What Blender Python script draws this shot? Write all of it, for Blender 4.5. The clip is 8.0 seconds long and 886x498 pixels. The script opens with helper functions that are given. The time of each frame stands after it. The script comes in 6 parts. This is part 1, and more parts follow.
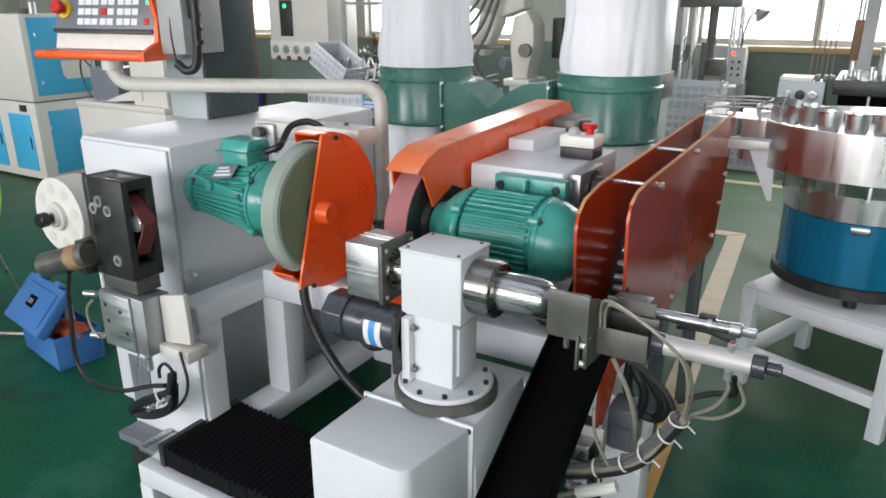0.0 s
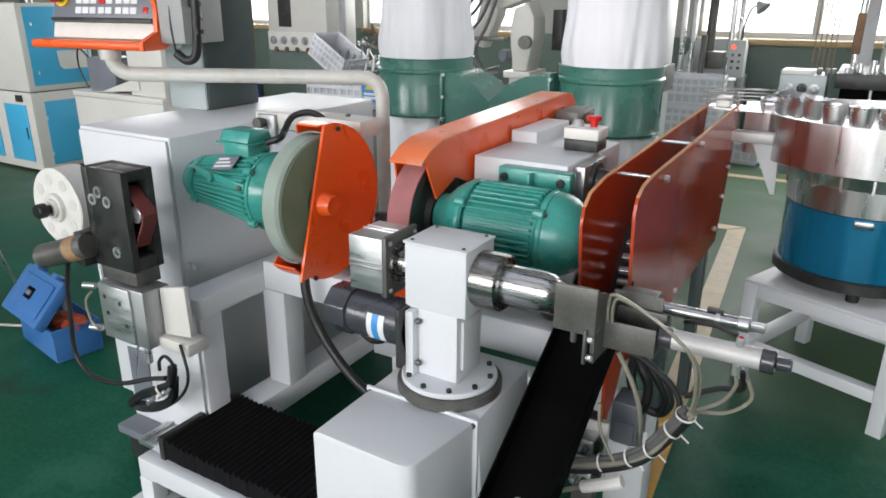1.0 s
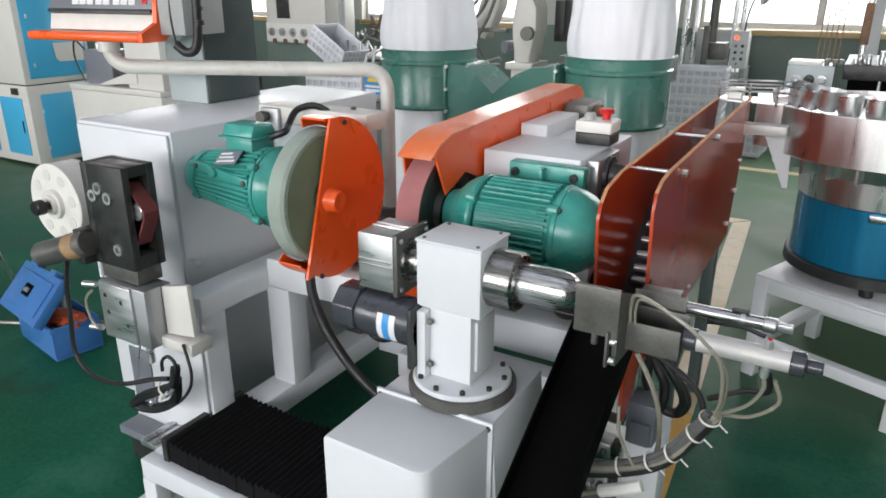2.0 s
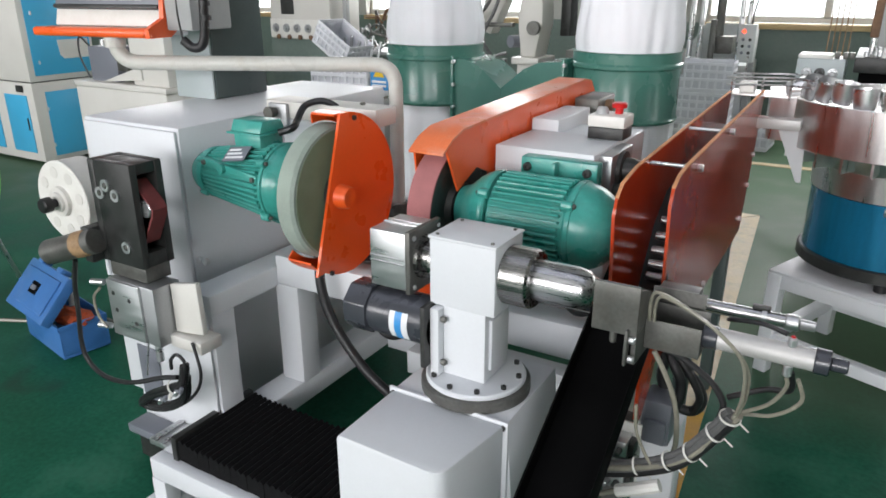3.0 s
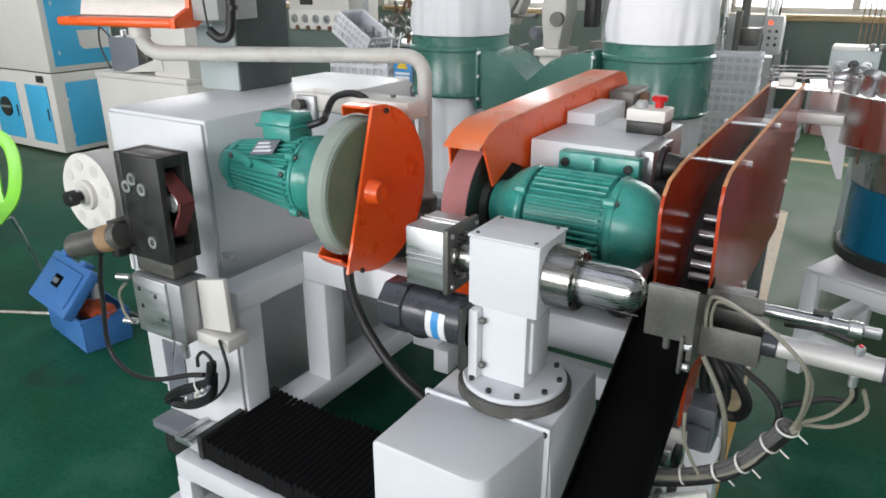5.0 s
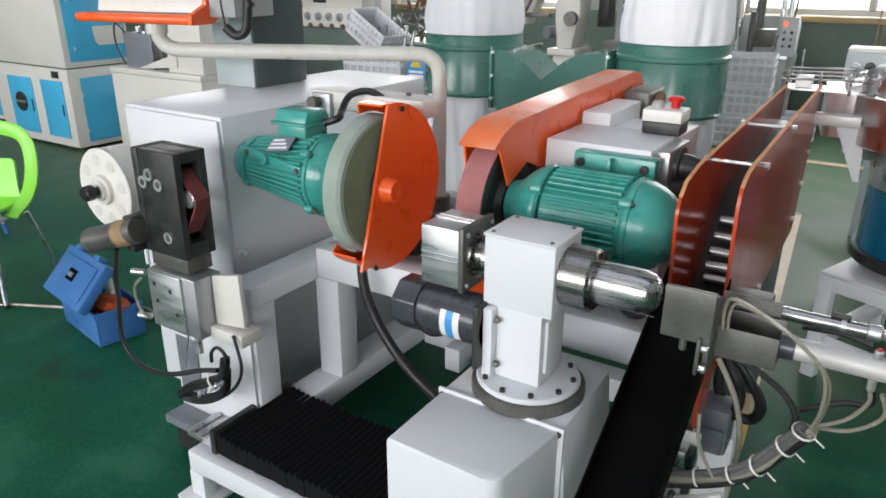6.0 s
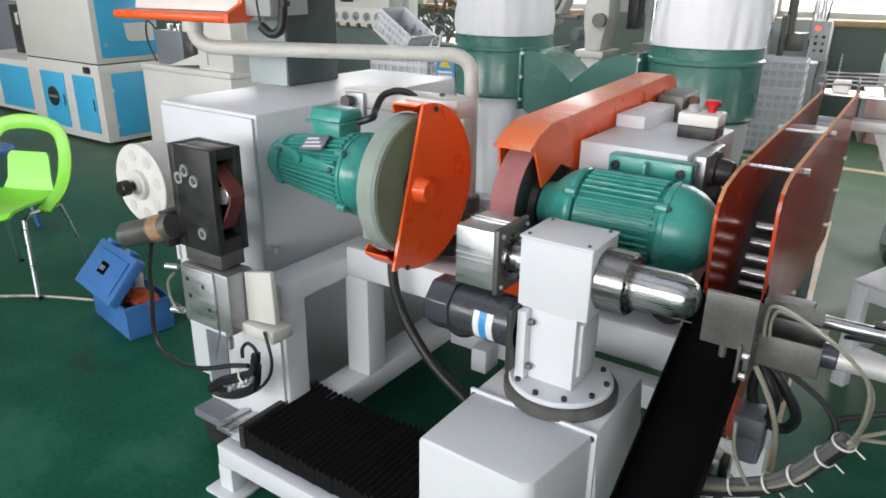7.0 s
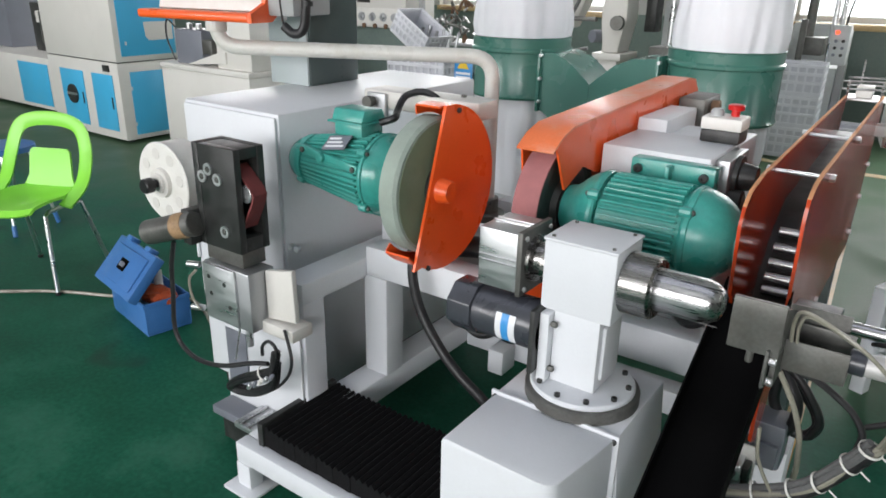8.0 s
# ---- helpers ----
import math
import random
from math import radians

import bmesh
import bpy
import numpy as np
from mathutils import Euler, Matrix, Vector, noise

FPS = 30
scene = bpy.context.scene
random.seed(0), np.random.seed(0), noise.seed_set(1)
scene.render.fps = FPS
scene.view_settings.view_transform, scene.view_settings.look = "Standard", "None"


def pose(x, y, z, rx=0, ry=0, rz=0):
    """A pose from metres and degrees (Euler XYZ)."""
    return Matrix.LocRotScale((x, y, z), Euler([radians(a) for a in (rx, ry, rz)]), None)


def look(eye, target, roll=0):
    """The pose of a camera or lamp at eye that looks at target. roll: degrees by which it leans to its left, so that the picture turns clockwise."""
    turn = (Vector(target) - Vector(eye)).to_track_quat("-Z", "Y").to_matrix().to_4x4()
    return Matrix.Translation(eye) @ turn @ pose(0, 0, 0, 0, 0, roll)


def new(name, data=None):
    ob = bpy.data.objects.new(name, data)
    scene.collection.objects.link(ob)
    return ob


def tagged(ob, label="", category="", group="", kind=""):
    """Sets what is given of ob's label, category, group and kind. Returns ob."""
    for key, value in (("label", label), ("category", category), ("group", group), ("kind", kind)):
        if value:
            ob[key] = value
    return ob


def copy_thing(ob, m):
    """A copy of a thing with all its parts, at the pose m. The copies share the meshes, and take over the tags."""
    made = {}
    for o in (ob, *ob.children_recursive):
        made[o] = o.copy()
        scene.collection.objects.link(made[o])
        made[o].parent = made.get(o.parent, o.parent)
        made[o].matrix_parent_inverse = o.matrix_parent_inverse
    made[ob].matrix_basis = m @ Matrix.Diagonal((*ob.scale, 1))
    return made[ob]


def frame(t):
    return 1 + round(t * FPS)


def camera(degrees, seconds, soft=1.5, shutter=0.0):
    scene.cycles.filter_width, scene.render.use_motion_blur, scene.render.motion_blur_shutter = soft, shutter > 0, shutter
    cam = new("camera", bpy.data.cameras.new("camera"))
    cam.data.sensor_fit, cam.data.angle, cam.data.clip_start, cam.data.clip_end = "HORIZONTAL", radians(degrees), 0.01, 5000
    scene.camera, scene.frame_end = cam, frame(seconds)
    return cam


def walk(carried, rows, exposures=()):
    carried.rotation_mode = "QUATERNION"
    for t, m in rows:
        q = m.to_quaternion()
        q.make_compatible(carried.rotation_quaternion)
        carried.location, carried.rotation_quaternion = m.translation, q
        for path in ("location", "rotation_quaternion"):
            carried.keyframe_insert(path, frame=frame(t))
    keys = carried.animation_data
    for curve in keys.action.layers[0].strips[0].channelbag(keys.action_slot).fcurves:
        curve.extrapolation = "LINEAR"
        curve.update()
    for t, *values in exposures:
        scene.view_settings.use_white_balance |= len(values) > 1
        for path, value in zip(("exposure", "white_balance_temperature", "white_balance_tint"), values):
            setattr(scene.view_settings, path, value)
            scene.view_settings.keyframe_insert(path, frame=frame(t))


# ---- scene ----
cam = camera(64.2, 8.0, soft=1.7)
PATH = [
    (0, (0.052, -0.039, 1.425), (-0.915, 1.587, 0.778), -0.0),
    (0.5, (0.042, -0.038, 1.423), (-0.916, 1.59, 0.767), 0.5),
    (1, (0.03, -0.035, 1.42), (-0.926, 1.591, 0.753), 0.3),
    (1.5, (0.001, -0.02, 1.418), (-0.944, 1.606, 0.739), 0.3),
    (3, (-0.05, -0.001, 1.409), (-1.003, 1.613, 0.711), -0.1),
    (3.5, (-0.062, 0.003, 1.408), (-1.017, 1.614, 0.705), -0.2),
    (4, (-0.071, 0.01, 1.407), (-1.029, 1.616, 0.699), 0.1),
    (4.5, (-0.105, 0.018, 1.404), (-1.076, 1.613, 0.689), -0.0),
    (6, (-0.133, 0.01, 1.403), (-1.134, 1.584, 0.681), 0.3),
    (6.5, (-0.146, 0.0, 1.404), (-1.172, 1.557, 0.681), 0.6),
    (7, (-0.16, -0.008, 1.404), (-1.206, 1.536, 0.682), 0.8),
    (7.5, (-0.168, -0.017, 1.404), (-1.229, 1.517, 0.683), 1.1),
    (8, (-0.179, -0.025, 1.405), (-1.251, 1.502, 0.685), 1.2),
]
walk(cam, [(t, look(eye, target, roll)) for t, eye, target, roll in PATH])

# ---- light: overcast daylight through window bands, and an added roof fill ----
world = bpy.data.worlds.new("sky")
scene.world = world
world.use_nodes = True
wn = world.node_tree.nodes
sky = wn.new("ShaderNodeTexSky")
sky.sky_type, sky.sun_disc = "NISHITA", False
sky.sun_elevation, sky.sun_rotation = radians(48), radians(200)
world.node_tree.links.new(sky.outputs[0], wn["Background"].inputs[0])
wn["Background"].inputs[1].default_value = 0.1
sun = new("sun", bpy.data.lights.new("sun", "SUN"))
sun.data.energy, sun.data.angle, sun.data.color = 0.5, radians(12), (1, 0.98, 0.96)
sun.matrix_world = look((0, 0, 0), (0.3, 0.75, -0.9))


def window_lamp(name, x, y, z, sx, sz, toward, watts):
    """An area lamp for a band of windows and for the roof fill; toward is the inward direction."""
    lamp = new(name, bpy.data.lights.new(name, "AREA"))
    lamp.data.shape, lamp.data.size, lamp.data.size_y, lamp.data.energy = "RECTANGLE", sx, sz, watts
    lamp.data.color = (1.0, 0.975, 0.985)
    lamp.matrix_world = look((x, y, z), (x + toward[0], y + toward[1], z + toward[2]))
    return lamp


window_lamp("daylight_back", -3.5, 8.6, 2.45, 19, 2.7, (0, -1, 0), 760)
window_lamp("daylight_front", -1.5, -7.6, 2.6, 16, 2.9, (0, 1, 0), 1500)
# added fill from above, no known rooflight; it lightens upward faces
window_lamp("added_roof_fill", -3.5, 0.0, 6.1, 15, 3.0, (0, 0, -1), 80)
scene.view_settings.exposure = 0.0

# ---- materials ----
def material(name, base, rough=0.5, metal=0.0, vary=0.12, scale=14.0, fine=160.0, bump=0.02, dirt=None, dirt_amount=0.0,
             dirt_scale=3.0, coat=0.0, stretch=(1, 1, 1), rand=0.0, spread=0.12, spec=0.5):
    """Paint, metal or plastic with broad stains and a fine grain."""
    m = bpy.data.materials.new(name)
    m.use_nodes = True
    nt = m.node_tree
    n, lk = nt.nodes, nt.links
    b = n["Principled BSDF"]
    b.inputs["Roughness"].default_value, b.inputs["Metallic"].default_value = rough, metal
    b.inputs["Coat Weight"].default_value = coat
    b.inputs["Specular IOR Level"].default_value = spec
    b.inputs["Coat Roughness"].default_value = 0.12
    tc, mp = n.new("ShaderNodeTexCoord"), n.new("ShaderNodeMapping")
    mp.inputs["Scale"].default_value = stretch
    lk.new(tc.outputs["Object"], mp.inputs[0])
    big, small = n.new("ShaderNodeTexNoise"), n.new("ShaderNodeTexNoise")
    big.inputs["Scale"].default_value, big.inputs["Detail"].default_value = scale, 6
    small.inputs["Scale"].default_value, small.inputs["Detail"].default_value = fine, 3
    for t in (big, small):
        lk.new(mp.outputs[0], t.inputs["Vector"])
    ramp = n.new("ShaderNodeMapRange")
    ramp.inputs["From Min"].default_value, ramp.inputs["From Max"].default_value = 0.3, 0.7
    ramp.inputs["To Min"].default_value, ramp.inputs["To Max"].default_value = 1 - vary, 1 + vary
    lk.new(big.outputs[0], ramp.inputs[0])
    r2 = n.new("ShaderNodeMapRange")
    r2.inputs["From Min"].default_value, r2.inputs["From Max"].default_value = 0.3, 0.7
    r2.inputs["To Min"].default_value, r2.inputs["To Max"].default_value = 1 - vary * 0.5, 1 + vary * 0.5
    lk.new(small.outputs[0], r2.inputs[0])
    mul = n.new("ShaderNodeMath")
    mul.operation = "MULTIPLY"
    lk.new(ramp.outputs[0], mul.inputs[0])
    lk.new(r2.outputs[0], mul.inputs[1])
    last = mul.outputs[0]
    if rand:
        oi, r3, m3 = n.new("ShaderNodeObjectInfo"), n.new("ShaderNodeMapRange"), n.new("ShaderNodeMath")
        r3.inputs["To Min"].default_value, r3.inputs["To Max"].default_value = 1 - rand, 1 + rand
        m3.operation = "MULTIPLY"
        lk.new(oi.outputs["Random"], r3.inputs[0])
        lk.new(last, m3.inputs[0])
        lk.new(r3.outputs[0], m3.inputs[1])
        last = m3.outputs[0]
    col = n.new("ShaderNodeVectorMath")
    col.operation = "SCALE"
    col.inputs[0].default_value = base
    lk.new(last, col.inputs["Scale"])
    out = col.outputs[0]
    if dirt:
        dn, dr, mix = n.new("ShaderNodeTexNoise"), n.new("ShaderNodeMapRange"), n.new("ShaderNodeMix")
        dn.inputs["Scale"].default_value, dn.inputs["Detail"].default_value, dn.inputs["Roughness"].default_value = dirt_scale, 9, 0.68
        lk.new(tc.outputs["Object"], dn.inputs["Vector"])
        dr.inputs["From Min"].default_value, dr.inputs["From Max"].default_value = 0.5, 0.72
        dr.inputs["To Min"].default_value, dr.inputs["To Max"].default_value = 0, dirt_amount
        lk.new(dn.outputs[0], dr.inputs[0])
        mix.data_type = "RGBA"
        lk.new(dr.outputs[0], mix.inputs["Factor"])
        lk.new(out, mix.inputs["A"])
        mix.inputs["B"].default_value = (*dirt, 1)
        out = mix.outputs["Result"]
    lk.new(out, b.inputs["Base Color"])
    rr = n.new("ShaderNodeMapRange")
    rr.inputs["From Min"].default_value, rr.inputs["From Max"].default_value = 0.3, 0.7
    rr.inputs["To Min"].default_value, rr.inputs["To Max"].default_value = max(rough - spread, 0.03), min(rough + spread, 1)
    lk.new(big.outputs[0], rr.inputs[0])
    lk.new(rr.outputs[0], b.inputs["Roughness"])
    if bump:
        bp = n.new("ShaderNodeBump")
        bp.inputs["Strength"].default_value, bp.inputs["Distance"].default_value = min(1.0, bump * 10), 0.001
        lk.new(small.outputs[0], bp.inputs["Height"])
        lk.new(bp.outputs[0], b.inputs["Normal"])
    return m


def glowing(name, colour, strength):
    m = bpy.data.materials.new(name)
    m.use_nodes = True
    b = m.node_tree.nodes["Principled BSDF"]
    b.inputs["Base Color"].default_value = (*colour, 1)
    b.inputs["Emission Color"].default_value, b.inputs["Emission Strength"].default_value = (*colour, 1), strength
    return m


WHITE = material("grey_white_paint", (0.67, 0.69, 0.715), 0.40, vary=0.025, scale=5, bump=0.012, dirt=(0.46, 0.46, 0.45), dirt_amount=0.16, dirt_scale=5, spread=0.07, spec=0.3)
CREAM = material("cream_paint", (0.63, 0.615, 0.575), 0.38, vary=0.03, scale=4, dirt=(0.44, 0.42, 0.38), dirt_amount=0.16, spread=0.08)
PALEGREY = material("pale_grey_machine_paint", (0.52, 0.545, 0.54), 0.45, vary=0.06, scale=6, dirt=(0.3, 0.31, 0.3), dirt_amount=0.35, dirt_scale=7)
GREYP = material("grey_paint", (0.36, 0.37, 0.37), 0.42, vary=0.05, scale=5, dirt=(0.2, 0.2, 0.19), dirt_amount=0.3)
GREENGREY = material("dark_green_grey_paint", (0.06, 0.082, 0.08), 0.36, vary=0.08, scale=4, dirt=(0.14, 0.16, 0.15), dirt_amount=0.3)
LIGHTGG = material("light_green_grey_paint", (0.42, 0.47, 0.48), 0.4, vary=0.05, scale=4)
ORANGE = material("orange_paint", (0.88, 0.115, 0.017), 0.34, vary=0.05, scale=9, bump=0.008, dirt=(0.55, 0.13, 0.05), dirt_amount=0.2, dirt_scale=9, coat=0.15)
# paler orange with random whitish patches, for the cover's top strip
PALEORANGE = material("pale_orange_paint", (0.84, 0.20, 0.07), 0.36, vary=0.06, scale=9, bump=0.01, dirt=(0.78, 0.44, 0.33), dirt_amount=0.9, dirt_scale=5, coat=0.2)
REDBROWN = material("orange_red_gloss_sheet", (0.44, 0.045, 0.010), 0.17, vary=0.06, scale=5, bump=0.005, dirt=(0.40, 0.11, 0.05), dirt_amount=0.22, dirt_scale=6, coat=0.0, spread=0.05, spec=0.42)
RAWEDGE = material("bare_cut_sheet_edge", (0.62, 0.30, 0.15), 0.7, vary=0.15, scale=20, spec=0.15)
TEAL = material("teal_enamel", (0.042, 0.30, 0.255), 0.33, vary=0.12, scale=12, fine=90, bump=0.05, dirt=(0.17, 0.36, 0.32), dirt_amount=0.4, dirt_scale=14, coat=0.25)
STONE = material("green_abrasive_stone", (0.165, 0.215, 0.135), 0.9, vary=0.1, scale=18, fine=420, bump=0.08, dirt=(0.24, 0.28, 0.21), dirt_amount=0.45, dirt_scale=10)
STONERIM = material("worn_stone_rim", (0.29, 0.345, 0.30), 0.85, vary=0.09, scale=16, fine=420, bump=0.08, dirt=(0.4, 0.45, 0.41), dirt_amount=0.5, dirt_scale=12)
PINK = material("pink_abrasive_belt", (0.36, 0.14, 0.14), 0.85, vary=0.12, scale=22, fine=500, bump=0.08)
MAROON = material("maroon_abrasive_belt", (0.17, 0.035, 0.035), 0.7, vary=0.2, scale=30, fine=500, bump=0.08)
BLACK = material("black_oxide_steel", (0.022, 0.023, 0.022), 0.42, vary=0.25, scale=22, fine=200, bump=0.03, dirt=(0.09, 0.09, 0.085), dirt_amount=0.4, dirt_scale=12)
BLACKM = material("matt_black_sheet", (0.0022, 0.0022, 0.0024), 0.7, vary=0.3, scale=8, dirt=(0.006, 0.006, 0.0055), dirt_amount=0.5, dirt_scale=6, spec=0.05)
BELLOW = material("black_bellows_cloth", (0.006, 0.006, 0.0065), 0.85, vary=0.3, scale=30, fine=400, bump=0.06, spec=0.15)
RUBBER = material("black_rubber", (0.012, 0.012, 0.013), 0.45, vary=0.2, scale=30, bump=0.01)
NAVY = material("dark_grey_motor_paint", (0.042, 0.045, 0.055), 0.3, vary=0.1, scale=20, bump=0.01, coat=0.3)
DARKSTEEL = material("dull_dark_steel", (0.135, 0.135, 0.125), 0.45, 0.5, vary=0.2, scale=14, bump=0.02, dirt=(0.09, 0.075, 0.06), dirt_amount=0.55, dirt_scale=9)
ALU = material("machined_aluminium", (0.62, 0.63, 0.64), 0.36, 0.9, vary=0.06, scale=10, stretch=(1, 1, 8), bump=0.02)
CYLALU = material("satin_cylinder_aluminium", (0.52, 0.51, 0.50), 0.5, 0.35, vary=0.04, scale=10, bump=0.01)
ALUGREY = material("anodised_aluminium", (0.40, 0.41, 0.42), 0.42, 0.8, vary=0.06, scale=10, bump=0.015)
# colour streaks along x carry reflected bands as well as brushed lines
STEEL = material("polished_steel", (0.50, 0.50, 0.505), 0.3, 1.0, vary=0.2, scale=22, stretch=(0.5, 9, 9), bump=0.006, spread=0.12)
CUPSTEEL = material("bright_cup_steel", (0.78, 0.78, 0.79), 0.3, 1.0, vary=0.06, scale=9, bump=0.004, spread=0.08)
COLLARSTEEL = material("turned_collar_steel", (0.30, 0.295, 0.285), 0.27, 1.0, vary=0.14, scale=16, stretch=(0.6, 9, 9), bump=0.01, spread=0.1)
BOWLSTEEL = material("sheet_stainless_steel", (0.74, 0.73, 0.73), 0.34, 1.0, vary=0.14, scale=3, stretch=(7, 7, 0.6), bump=0.012, dirt=(0.4, 0.38, 0.37), dirt_amount=0.3, spread=0.12)
BLUESTEEL = material("blue_lacquered_sheet", (0.010, 0.21, 0.40), 0.2, 0.5, vary=0.2, scale=4, stretch=(6, 6, 0.6), bump=0.004, coat=0.4, spread=0.1)
CYAN = material("sky_blue_paint", (0.055, 0.40, 0.66), 0.4, vary=0.03, scale=4, dirt=(0.1, 0.36, 0.52), dirt_amount=0.3)
LIME = material("lime_green_plastic", (0.26, 0.72, 0.06), 0.34, vary=0.02, scale=6, bump=0.004, spread=0.04)
BLUEPL = material("blue_plastic", (0.042, 0.155, 0.40), 0.45, vary=0.08, scale=10, bump=0.01, dirt=(0.12, 0.23, 0.42), dirt_amount=0.35)
CRATE = material("pale_grey_plastic", (0.76, 0.77, 0.81), 0.5, vary=0.05, scale=8, dirt=(0.5, 0.51, 0.55), dirt_amount=0.3)
DUSTTOP = material("dusty_bench_top", (0.30, 0.28, 0.265), 0.85, vary=0.1, scale=6, spec=0.1)
# greyer copy of the crate plastic, with the inside's shade in its colour
CRATEIN = material("shaded_grey_plastic", (0.60, 0.61, 0.655), 0.6, vary=0.08, scale=8)
BAG = material("white_filter_cloth", (0.86, 0.865, 0.90), 0.9, vary=0.02, scale=5, fine=300, bump=0.05)
DRUM = material("green_enamel_steel", (0.060, 0.190, 0.152), 0.27, vary=0.06, scale=5, bump=0.008, dirt=(0.09, 0.24, 0.19), dirt_amount=0.4, dirt_scale=5, coat=0.35, spread=0.06)
PIPE = material("cream_pipe_paint", (0.60, 0.60, 0.56), 0.36, vary=0.04, scale=8, dirt=(0.42, 0.38, 0.3), dirt_amount=0.45, dirt_scale=9)
RED = material("red_plastic", (0.55, 0.012, 0.012), 0.35, vary=0.05)
YELLOW = material("yellow_plastic", (0.75, 0.5, 0.02), 0.4, vary=0.05)
WPLASTIC = material("white_plastic", (0.72, 0.71, 0.67), 0.45, vary=0.03, bump=0.01, dirt=(0.55, 0.52, 0.45), dirt_amount=0.35, dirt_scale=12)
TAN = material("tan_tape", (0.30, 0.19, 0.10), 0.6, vary=0.2, scale=30)
CLEARHOSE = material("clear_plastic_hose", (0.24, 0.23, 0.185), 0.2, vary=0.12, scale=25, bump=0.01)
GREYHOSE = material("grey_hose", (0.10, 0.10, 0.10), 0.4, vary=0.2, scale=25)
LABELW = material("label_white", (0.75, 0.76, 0.78), 0.4, vary=0.02)
LABELB = material("label_blue", (0.05, 0.28, 0.62), 0.4, vary=0.03)
GREYB = material("blue_grey_paint", (0.17, 0.18, 0.21), 0.4, vary=0.05, scale=6)
WALLGREEN = material("green_wall_paint", (0.13, 0.178, 0.155), 0.6, vary=0.12, scale=1.5, fine=30, dirt=(0.18, 0.2, 0.18), dirt_amount=0.5, dirt_scale=2)
WALLPALE = material("pale_wall_paint", (0.42, 0.42, 0.39), 0.7, vary=0.05, scale=1.5, fine=30, dirt=(0.4, 0.39, 0.34), dirt_amount=0.3, dirt_scale=2)
WOODTAN = material("tan_window_board", (0.46, 0.33, 0.16), 0.5, vary=0.1, scale=5, stretch=(1, 6, 6))
FRAMEW = material("white_window_frame", (0.6, 0.6, 0.58), 0.4, vary=0.03)
ROOF = material("pale_roof_sheet", (0.28, 0.29, 0.29), 0.6, vary=0.05, scale=2)
LINE = material("worn_yellow_line", (0.50, 0.39, 0.22), 0.5, vary=0.12, scale=9, fine=120, dirt=(0.30, 0.29, 0.19), dirt_amount=0.7, dirt_scale=12)
AMBER = material("amber_line_paint", (0.62, 0.33, 0.04), 0.45, vary=0.1, scale=9, dirt=(0.4, 0.26, 0.08), dirt_amount=0.5, dirt_scale=12)
RUST = material("brown_rusty_steel", (0.16, 0.09, 0.05), 0.7, vary=0.3, scale=20)
REDLIGHT = glowing("red_indicator", (1.0, 0.06, 0.02), 3.0)
GREENLIGHT = glowing("green_indicator", (0.05, 0.8, 0.35), 1.2)


def floor_material():
    """Green floor paint: glossy, scuffed, with worn patches, dark oil spots and a greyer far part."""
    m = material("green_floor_paint", (0.015, 0.104, 0.061), 0.45, vary=0.3, scale=2.2, fine=60, bump=0.004,
                 dirt=(0.048, 0.145, 0.098), dirt_amount=0.85, dirt_scale=2.2, spread=0.14, spec=0.07)
    nt = m.node_tree
    n, lk = nt.nodes, nt.links
    b = n["Principled BSDF"]
    src = b.inputs["Base Color"].links[0].from_socket
    tc = n.new("ShaderNodeTexCoord")
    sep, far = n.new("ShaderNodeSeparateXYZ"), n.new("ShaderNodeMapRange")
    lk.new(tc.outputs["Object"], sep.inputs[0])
    # between y 2.25 and 2.9 the colour passes to a paler olive grey
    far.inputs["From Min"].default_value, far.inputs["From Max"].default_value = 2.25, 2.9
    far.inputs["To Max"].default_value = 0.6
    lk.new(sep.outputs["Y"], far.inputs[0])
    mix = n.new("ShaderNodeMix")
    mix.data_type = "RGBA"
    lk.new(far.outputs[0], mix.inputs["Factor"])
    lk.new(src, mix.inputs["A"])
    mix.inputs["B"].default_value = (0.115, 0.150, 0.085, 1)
    vo, vr, m2 = n.new("ShaderNodeTexVoronoi"), n.new("ShaderNodeMapRange"), n.new("ShaderNodeMix")
    vo.inputs["Scale"].default_value = 1.1
    wob = n.new("ShaderNodeTexNoise")
    wob.inputs["Scale"].default_value = 3.0
    lk.new(tc.outputs["Object"], wob.inputs["Vector"])
    add = n.new("ShaderNodeVectorMath")
    add.operation = "MULTIPLY_ADD"
    lk.new(wob.outputs["Color"], add.inputs[0])
    add.inputs[1].default_value = (0.5, 0.5, 0.5)
    lk.new(tc.outputs["Object"], add.inputs[2])
    lk.new(add.outputs[0], vo.inputs["Vector"])
    vr.inputs["From Min"].default_value, vr.inputs["From Max"].default_value = 0.05, 0.11
    vr.inputs["To Min"].default_value, vr.inputs["To Max"].default_value = 0.6, 0.0
    lk.new(vo.outputs["Distance"], vr.inputs[0])
    m2.data_type = "RGBA"
    lk.new(vr.outputs[0], m2.inputs["Factor"])
    lk.new(mix.outputs["Result"], m2.inputs["A"])
    m2.inputs["B"].default_value = (0.03, 0.05, 0.04, 1)
    lk.new(m2.outputs["Result"], b.inputs["Base Color"])
    return m


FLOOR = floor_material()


# ---- building helpers ----
def finish(bm, mat, name):
    bmesh.ops.recalc_face_normals(bm, faces=bm.faces)
    for f in bm.faces:
        f.smooth = True
    me = bpy.data.meshes.new(name)
    bm.to_mesh(me)
    bm.free()
    me.materials.append(mat)
    me.set_sharp_from_angle(angle=radians(32))
    return me


ORIGIN = {}


